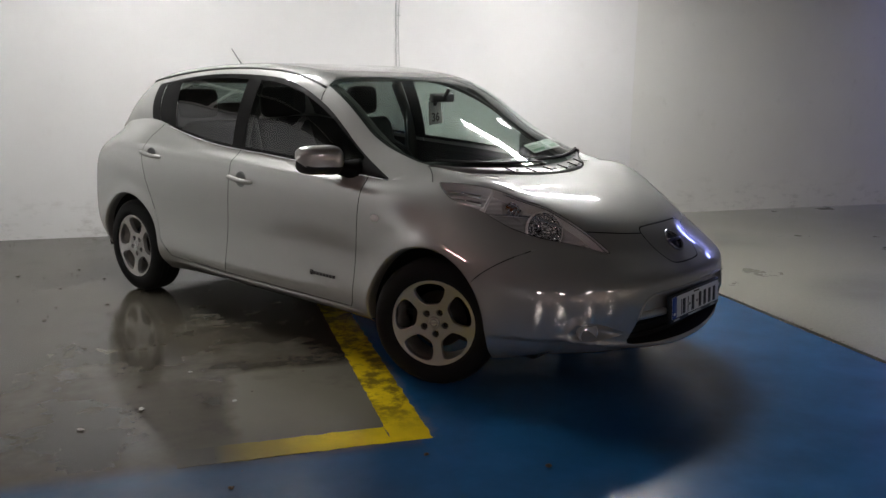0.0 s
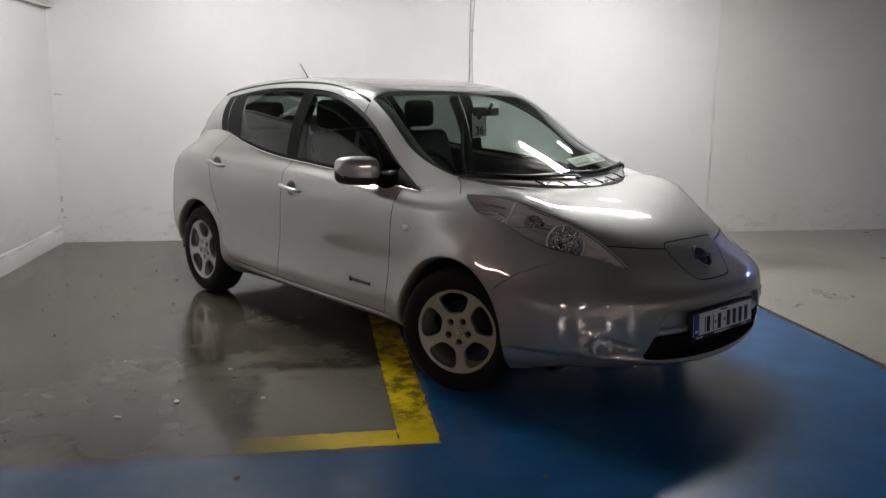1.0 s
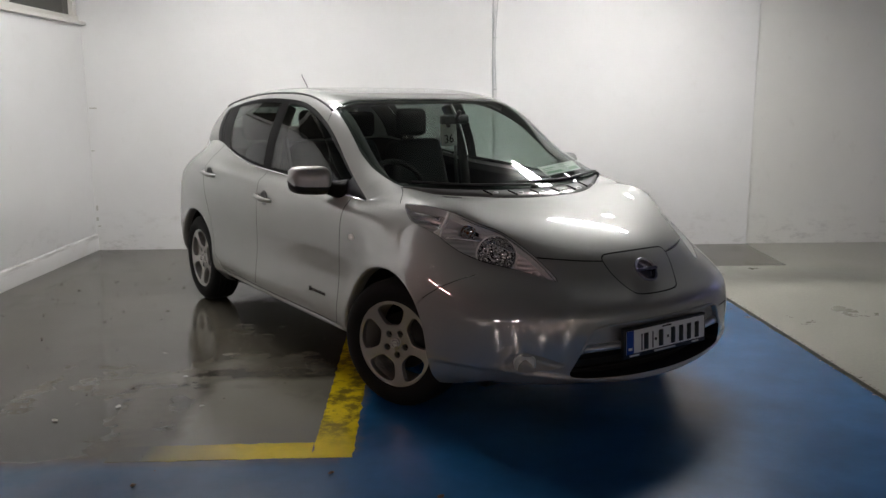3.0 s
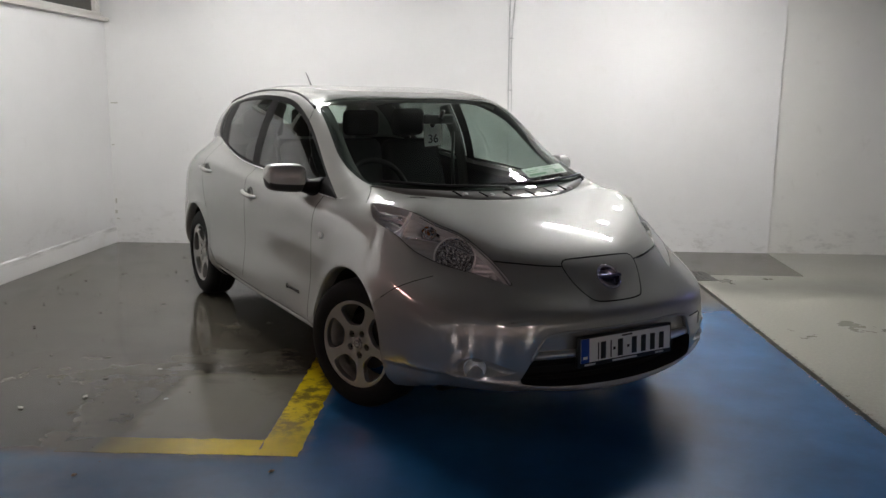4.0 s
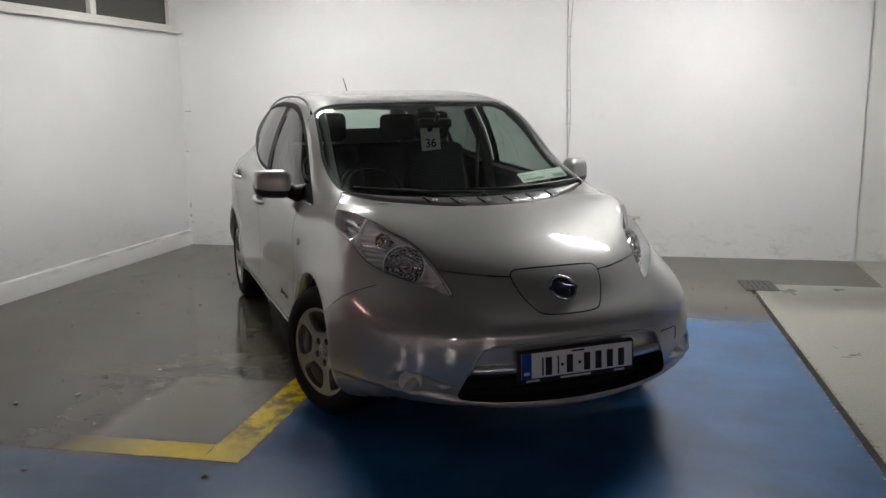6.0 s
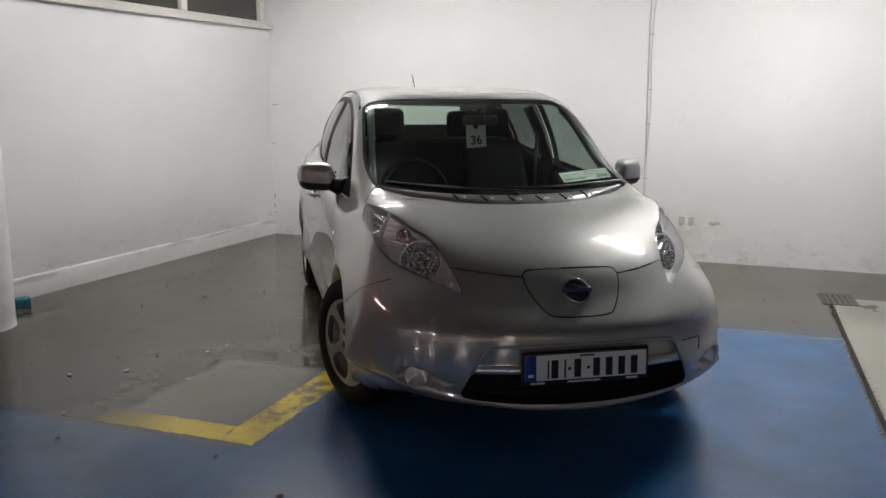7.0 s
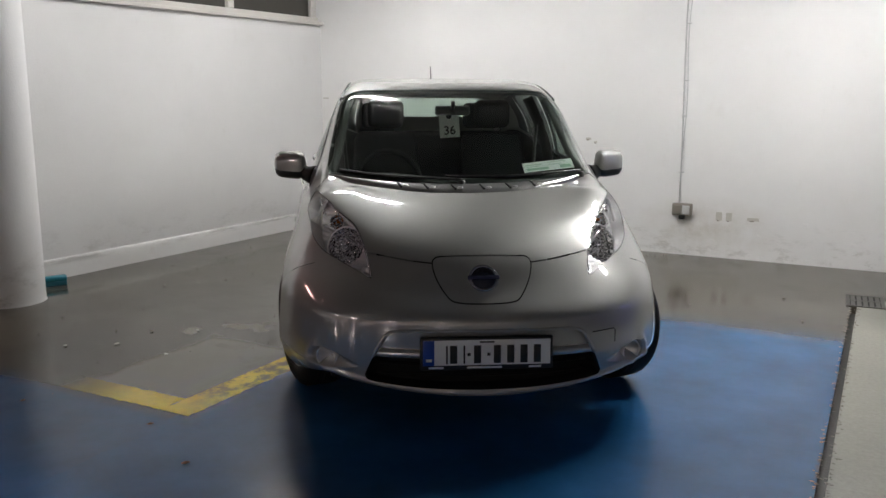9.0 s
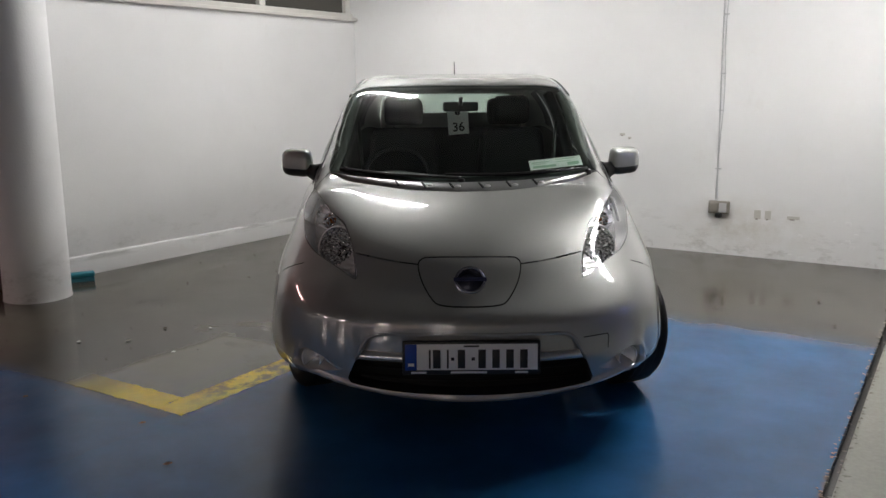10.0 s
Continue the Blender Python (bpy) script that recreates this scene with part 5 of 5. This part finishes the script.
# Side windows, frames and pillars on both flanks.
for sd in SIDES:
    def sheet(name, s0, s1, v0, v1, material, out=0.0, label=""):
        return part(name, one(side_strip(np.linspace(s0, s1, max(4, int(10 * (s1 - s0)))), np.linspace(v0, v1, 10), out), sd), material, car, label)

    sheet("window_frame", 0.0, 6.0, .0, .055, TRIM)
    sheet("window_frame", .30, 6.0, .935, 1.0, TRIM)
    sheet("sail_panel", 0.0, .62, .055, 1.0, TRIM, 0.0, "black triangle at the mirror foot")
    sheet("sail_bar", .62, .74, .055, .935, TRIM)
    sheet("window", .74, 3.90, .055, .935, GLASS_DARK, -.004, "front side window, closed")
    sheet("window_pillar", 3.90, 4.18, .055, .935, TRIM)
    sheet("window", 4.18, 5.42, .055, .935, GLASS_PRIVACY, -.004, "rear side window, closed")
    sheet("window_bar", 5.42, 5.56, .055, .935, TRIM)
    sheet("quarter_panel", 5.56, 5.78, .055, .935, TRIM, -.003)
    sheet("window_bar", 5.78, 6.0, .055, .935, TRIM)
    sheet("rear_quarter", 6.0, 7.0, 0, 1, PAINT)
    # bright strip along the window foot
    foot = side_strip(np.linspace(.05, 5.6, 50), [0.012], .003)[:, 0]
    part("foot_strip", tube([(a, sd * b, c) for a, b, c in foot], .0045, 8), CHROME, car, "chrome strip under the windows")

# Cowl grille between bonnet and windscreen.
wc = np.linspace(0, .86, 40)
a_, b_ = cowl_edge(wc), glass_foot(wc)
rows = [a_ + np.array([-.004, 0, -.012]), a_ + np.array([-.01, 0, -.002])] + [a_ * (1 - q) + b_ * q + np.array([0, 0, .006 * math.sin(math.pi * q)]) for q in (.2, .4, .6, .8)] + [b_ + np.array([0, 0, -.004])]
COWL = mat("cowl_plastic", (.20, .20, .196), .3, .3, 1.0)
cowl_part = part("cowl_panel", both(np.array(rows), True), COWL, car, "grey glossy slotted panel under the windscreen")
for i, w in enumerate((-.42, -.25, -.08, .10, .27, .44)):
    e0, e1 = cowl_edge([abs(w)])[0], glass_foot([abs(w)])[0]
    sgn = -1 if w < 0 else 1
    c = e0 * .55 + e1 * .45
    o = part("slot", boxed((-.030, -.005, -.003), (.030, .005, .0045), .003), DARK, cowl_part)
    o.matrix_basis = Matrix.Translation((c[0], sgn * c[1], c[2] + .006)) @ Matrix.Rotation(math.atan2(e1[2] - e0[2], -(e1[0] - e0[0])), 4, "Y") @ Matrix.Rotation(radians(18), 4, "Z")
    o = part("bumper_stud", lathe([(0, .014), (.006, .013), (.009, .008), (.0095, .001)], 14, "z"), LAMP_GREY, cowl_part)
    o.location = (c[0] + .03, sgn * (c[1]) + .03, c[2] + .004)


# Wipers.
def wiper(points, base):
    w = part("wiper", tube(smooth_loop(points, 5, False), [.008 - .004 * i / (5 * (len(points) - 1)) for i in range(5 * (len(points) - 1) + 1)], 8), BLACK, car, "black wiper arm and blade")
    tip = points[1:]
    part("wiper_blade", tube([(a - .004, b, c - .006) for a, b, c in smooth_loop(tip, 5, False)], .005, 6), RUBBER, w)
    part("wiper_pivot", lathe([(-.02, .018), (.008, .018), (.014, .01), (.015, .001)], 16, "z"), BLACK, w).location = base
    return w


def on_glass(s, w, lift=.012):
    p = top_strip(np.array([s]), np.array([abs(w)]))[0, 0]
    return (p[0], p[1] * (1 if w >= 0 else -1), p[2] + lift)


wiper([on_glass(.02, .80, .014), on_glass(.05, .55, .014), on_glass(.07, .25, .01), on_glass(.09, -.12, .01)], on_glass(.0, .80, .0))
wiper([on_glass(.01, -.02, .014), on_glass(.03, -.25, .014), on_glass(.05, -.52, .01), on_glass(.09, -.80, .01)], on_glass(.0, -.02, .0))


BADGE_DARK = mat("dark_chrome", (.12, .12, .12), .2, .7)


# Door mirrors.
def door_mirror(sd):
    bm = bmesh.new()
    n, rings = 32, 15
    prev = None
    for i in range(rings):
        u = i / (rings - 1)
        y = .832 + .195 * u
        grow_ = math.sqrt(max(0.0, 1 - abs(2 * u - 1) ** 5.0)) * .98 + .02
        hx, hz = .092 * grow_ * (1 - .15 * u), .081 * grow_ * (1 - .10 * u)
        ring = []
        for k in range(n):
            a = 2 * math.pi * k / n
            c, s = math.cos(a), math.sin(a)
            ex = math.copysign(abs(c) ** .62, c) * hx
            ez = math.copysign(abs(s) ** .55, s) * hz
            if ex < 0:
                ex *= .55
            ring.append(bm.verts.new((-.655 - .105 * u + ex, sd * y, 1.058 + ez)))
        if prev:
            for k in range(n):
                bm.faces.new((prev[k], prev[(k + 1) % n], ring[(k + 1) % n], ring[k]))
        else:
            bm.faces.new(ring)
        prev = ring
    bm.faces.new(prev)
    bmesh.ops.recalc_face_normals(bm, faces=bm.faces)
    faces = [f for f in bm.faces if f.calc_center_median().z < 1.040]
    low = lift_out(bm, faces)
    m = part("door_mirror", bm, PAINT, car, "silver door mirror with black base")
    part("mirror_base", low, BLACK, m)
    arm = tube(smooth_loop([(-.57, sd * .765, 1.0), (-.61, sd * .82, 1.012), (-.66, sd * .875, 1.03)], 4, False), [.066, .064, .058, .05, .044, .040, .038, .036, .034], 16)
    part("mirror_arm", arm, TRIM, m)
    part("mirror_glass", boxed((-.002, -.065, -.045), (.002, .065, .045), .0015), CHROME, m).matrix_basis = Matrix.Translation((-.742, sd * .925, 1.058)) @ Matrix.Rotation(sd * radians(30), 4, 'Z')


for sd in SIDES:
    door_mirror(sd)
    # side repeater and door badge
    p = on_side(-.352, .79, sd, .0)
    o = part("side_repeater", lathe([(-.004, .001), (-.004, .022), (.004, .021), (.008, .012), (.009, .001)], 20), LAMP_GREY, car, "small clear side repeater")
    o.matrix_basis = Matrix.Translation(p) @ Matrix.Rotation(0 if sd > 0 else math.pi, 4, "Z") @ Matrix.Diagonal((1.35, 1, .8, 1))
    for i in range(8):
        q = on_side(-.83 + .026 * i, .437, sd, .002)
        part("badge_bar", boxed((-.010, -.002, -.009 if i else -.014), (.009 if i else .016, .002, .008 if i else .014), .001), BADGE_DARK, car).location = q

# Aerial.
part("aerial", tube([(-2.585, 0, 1.535), (-2.61, 0, 1.565), (-2.715, 0, 1.665)], [.012, .005, .003], 8), BLACK, car)


# Wheels.
BARREL = mat("dusty_alloy", (.42, .40, .37), .45, .5)


def wheel(x, y, steer, spin):
    sd = 1 if y > 0 else -1
    tyre_bm = lathe([(-.100, .215), (-.104, .25), (-.098, .288), (-.080, .308), (-.055, .315), (0, .316), (.055, .315), (.080, .308), (.098, .288), (.104, .25), (.100, .218), (.092, .212)], 72)
    w = part("wheel", tyre_bm, RUBBER, car, "five-spoke alloy wheel with black tyre")
    w.matrix_basis = pose(x, y, TYRE_R, 0, 0, steer + (0 if sd > 0 else 180)) @ Matrix.Rotation(radians(spin), 4, "Y")
    for yy in (-.06, -.022, .022, .06):
        part("tread_groove", lathe([(yy - .004, .3165), (yy + .004, .3165)], 60), DARK, w)
    part("rim_barrel", lathe([(.094, .2135), (.098, .221), (.090, .2225), (.082, .206), (.0, .195), (-.09, .20)], 60), BARREL, w)
    part("brake_disc", lathe([(-.01, .001), (-.01, .14), (.004, .14), (.006, .06), (.02, .055), (.02, .001)], 40), IRON, w)
    # the face: a disc with five rounded openings
    bm = bmesh.new()
    edges = []

    def loop(pts):
        vs = [bm.verts.new((px, 0, pz)) for px, pz in pts]
        for i in range(len(vs)):
            edges.append(bm.edges.new((vs[i], vs[(i + 1) % len(vs)])))

    loop([(.2155 * math.cos(a), .2155 * math.sin(a)) for a in np.linspace(0, 2 * math.pi, 80, endpoint=False)])
    for h in range(5):
        c = math.pi / 2 + h * 2 * math.pi / 5
        pts = []
        half = ((.197, .0), (.196, .2), (.192, .36), (.180, .45), (.155, .47), (.125, .45), (.103, .37), (.094, .22), (.0915, 0))
        for r, da in [(r, -d) for r, d in half] + [(r, d) for r, d in half[-2:0:-1]]:
            pts.append((r * math.cos(c + da), r * math.sin(c + da)))
        loop(smooth_loop(pts, 2))
    for h in range(5):
        c = -math.pi / 2 + h * 2 * math.pi / 5
        loop([(.057 * math.cos(c) + .0165 * math.cos(a), .057 * math.sin(c) + .0165 * math.sin(a)) for a in np.linspace(0, 2 * math.pi, 12, endpoint=False)])
    bmesh.ops.triangle_fill(bm, use_beauty=True, use_dissolve=False, edges=edges)
    for v in bm.verts:
        r = math.hypot(v.co.x, v.co.z)
        v.co.y = .078 + .016 * (r / .215) ** 2
    top = list(bm.faces)
    for f in top:
        f.normal_update()
        if f.normal.y < 0:
            f.normal_flip()
    r = bmesh.ops.extrude_face_region(bm, geom=top)
    for g in r["geom"]:
        if isinstance(g, bmesh.types.BMVert):
            g.co.y -= .030
    bmesh.ops.recalc_face_normals(bm, faces=bm.faces)
    sharp = [e for e in bm.edges if len(e.link_faces) == 2 and e.calc_face_angle() > .7]
    bmesh.ops.bevel(bm, geom=sharp, offset=.003, segments=2, affect="EDGES", profile=.5)
    face = part("rim_face", bm, ALLOY, w, "five-spoke silver alloy face", smooth=False)
    for h in range(5):
        c = -math.pi / 2 + h * 2 * math.pi / 5
        o = part("wheel_nut", lathe([(.052, .001), (.052, .0095), (.066, .008), (.068, .001)], 6), IRON, w, smooth=False)
        o.location = (.057 * math.cos(c), 0, .057 * math.sin(c))
    part("hub_cap", lathe([(.076, .03), (.083, .03), (.086, .026), (.086, .001)], 28), ALLOY, w)
    cap = part("hub_badge", tube([(.017 * math.cos(a), .087, .017 * math.sin(a)) for a in np.linspace(0, 2 * math.pi, 20, endpoint=False)], .0025, 6, True), LAMP_DARK, w)
    part("hub_bar", boxed((-.022, .085, -.003), (.022, .089, .003), .001), LAMP_DARK, w)


wheel(0, -.768, 22, 8)
wheel(0, .768, 22, -20)
wheel(-WB, -.775, 0, -6)
wheel(-WB, .775, 0, 30)

# Sills under the doors.
for sd in SIDES:
    rows = [[(x, sd * y, z + .012 * max(0, (-x - 1.6) / .7)) for x in np.linspace(-.43, -2.27, 24)] for y, z in ((.850, .300), (.868, .298), (.876, .293), (.877, .284), (.868, .272), (.83, .258))]
    part("side_sill", grid_mesh(np.array(rows), None, sd < 0), PAINT, car)
    part("sill_gap", tube([(x, sd * .872, .303 + .012 * max(0, (-x - 1.6) / .7)) for x in np.linspace(-.45, -2.26, 24)], .004, 6), DARK, car)

# Underside.
part("underbody", boxed((-3.2, -.66, .18), (.50, .66, .24), .03), BLACK, car)

# Cabin.
DASH = mat("dash_plastic", (.012, .012, .013), .8, 0, 0, .2)
GREY_TRIM = mat("cabin_trim", (.05, .049, .046), .8)
HEADLINER = mat("headlining_cloth", (.34, .335, .31), .95)
part("cabin_floor", boxed((-3.1, -.78, .30), (-.1, .78, .34), .01), BLACK, car)
dash = bmesh.new()
prof = [(.02, .93), (.0, 1.012), (-.12, 1.022), (-.30, 1.015), (-.46, .995), (-.53, .95), (-.55, .86), (-.50, .70), (-.30, .60)]
ys = np.linspace(-.74, .74, 40)
P = np.array([[(px + (0 if i > 5 else -.34 * (abs(y) / .74) ** 2.2 * (1 if i < 3 else .3)), y, pz + (.03 * math.exp(-((y + .37) / .2) ** 2) if i in (3, 4) else 0) - .02 * (abs(y) / .74) ** 3) for y in ys] for i, (px, pz) in enumerate(prof)])
part("dashboard", grid_mesh(P, dash), DASH, car)


def seat(x, y, width, tall, name="seat"):
    base = boxed((-.26, -width / 2, .0), (.26, width / 2, .18), .06, segs=4)
    s = part(name, base, SEAT, car, "dark cloth car seat")
    s.location = (x, y, .48)
    back = boxed((-.07, -width / 2, 0), (.07, width / 2, tall), .06, Matrix.Rotation(radians(-16), 4, "Y"), 4)
    for v in back.verts:
        v.co.y *= 1 - .18 * max(0, v.co.z / tall) ** 2
    o = part("seat_back", back, SEAT, s)
    o.location = (-.24, 0, .14)
    return s


def headrest(s, tall, w=.25):
    hr = boxed((-.045, -w / 2, 0), (.045, w / 2, .19), .045, segs=4)
    o = part("headrest", hr, SEAT, s)
    o.location = (-.26 - math.sin(radians(16)) * tall, 0, .165 + tall * math.cos(radians(16)))
    for q in (-.06, .06):
        p = part("headrest_post", tube([(o.location.x, q, o.location.z - .05), (o.location.x, q, o.location.z + .02)], .006, 8), CHROME, s)


for y in (-.37, .37):
    headrest(seat(-1.30, y, .50, .60), .60)
bench = seat(-2.15, 0, 1.25, .56)
for y in (-.40, .40):
    hr = boxed((-.05, -.15, 0), (.05, .15, .20), .045, segs=4)
    part("headrest", hr, SEAT, bench).location = (-.42, y, .70)
sw = part("steering_wheel", tube([(0, .185 * math.cos(a), .185 * math.sin(a)) for a in np.linspace(0, 2 * math.pi, 40, endpoint=False)], .016, 10, True), SEAT, car, "black steering wheel")
sw.matrix_basis = Matrix.Translation((-.70, -.37, .96)) @ Matrix.Rotation(radians(-24), 4, "Y")
part("wheel_boss", boxed((-.02, -.08, -.07), (.03, .08, .05), .03), BLACK, sw)
for a in (0, math.pi, -math.pi / 2):
    part("wheel_spoke", boxed((-.012, -.02, .05), (.008, .02, .18), .008, Matrix.Rotation(a - math.pi / 2, 4, "X")), BLACK, sw)
# rear-view mirror
rv = part("rear_view_mirror", boxed((-.02, -.10, -.027), (.012, .10, .027), .012), BLACK, car)
rv.location = (-.66, 0, 1.365)
part("mirror_stalk", tube([(0.02, 0, .01), (.05, 0, .05)], .012, 8), BLACK, rv)
for sd in SIDES:
    # pillar trims and belt seen through the glass
    head = spline(range(SN), HEAD, np.linspace(3.75, 4.1, 3))
    pt = [(-1.62, sd * .60, 1.43), (-1.60, sd * .70, 1.2), (-1.60, sd * .76, .95), (-1.60, sd * .78, .6)]
    part("pillar_trim", tube(smooth_loop(pt, 4, False), .035, 8), GREY_TRIM, car)
    pt = [tuple(p * np.array([1, sd, 1]) + np.array([-.02, -sd * .03, -.02])) for p in top_strip(np.linspace(.05, 2.2, 8), [.90])[:, 0]]
    part("pillar_trim", tube(pt, .022, 8), GREY_TRIM, car)
    part("seat_belt", tube([(-1.58, sd * .66, 1.25), (-1.55, sd * .64, 1.0), (-1.45, sd * .60, .75)], .012, 6), BLACK, car)
part("headlining", both(top_strip(np.linspace(2.35, 6.6, 30), np.linspace(0, .93, 12), -.035), True), HEADLINER, car)

# Numbered tag on the mirror and the paper disc holder behind the glass.
PAPER = mat("paper", (.86, .86, .84), .6)
tag = thing("hanging_tag", "white card tag with a number hung from the mirror", "tag", CAR @ Matrix.Translation((-.705, -.008, 1.21)) @ Matrix.Rotation(radians(4), 4, "X"))
tb = boxed((-.0008, -.058, 0), (.0008, .058, .145), .0003)
part("card", tb, PAPER, tag, smooth=False)
part("hook_hole", lathe([(.0, .016), (.002, .016), (.0022, .001)], 24, "x"), SEAT, tag).location = (.0006, 0, .122)
cu = bpy.data.curves.new("tag_digits", "FONT")
cu.body, cu.size, cu.align_x, cu.extrude = "36", .07, "CENTER", .0003
cu.offset = .0012
cu.materials.append(BLACK)
o = new("digits", cu)
o.parent = tag
o.matrix_basis = Matrix.Translation((.0016, 0, .018)) @ Euler((radians(90), 0, radians(90))).to_matrix().to_4x4()
disc = thing("paper_permit", "pale printed permit sheet leaning inside the windscreen", "paper", CAR @ Matrix.Translation((-.235, .485, 1.062)) @ Matrix.Rotation(radians(6), 4, "X") @ Matrix.Rotation(radians(-62), 4, "Y"))
part("sheet", boxed((-.001, -.135, 0), (.001, .135, .09), .0003), PAPER, disc, smooth=False)
PALE_GREEN = mat("pale_print", (.35, .5, .38), .7)
for y0, z0, w, h in ((-.12, .06, .09, .006), (-.12, .045, .07, .004), (0.0, .072, .10, .005), (.0, .05, .08, .004), (.06, .01, .06, .03), (-.12, .012, .12, .02)):
    part("print_bar", boxed((.0012, y0, z0), (.0016, y0 + w, z0 + h), .0001), PALE_GREEN, disc, smooth=False)
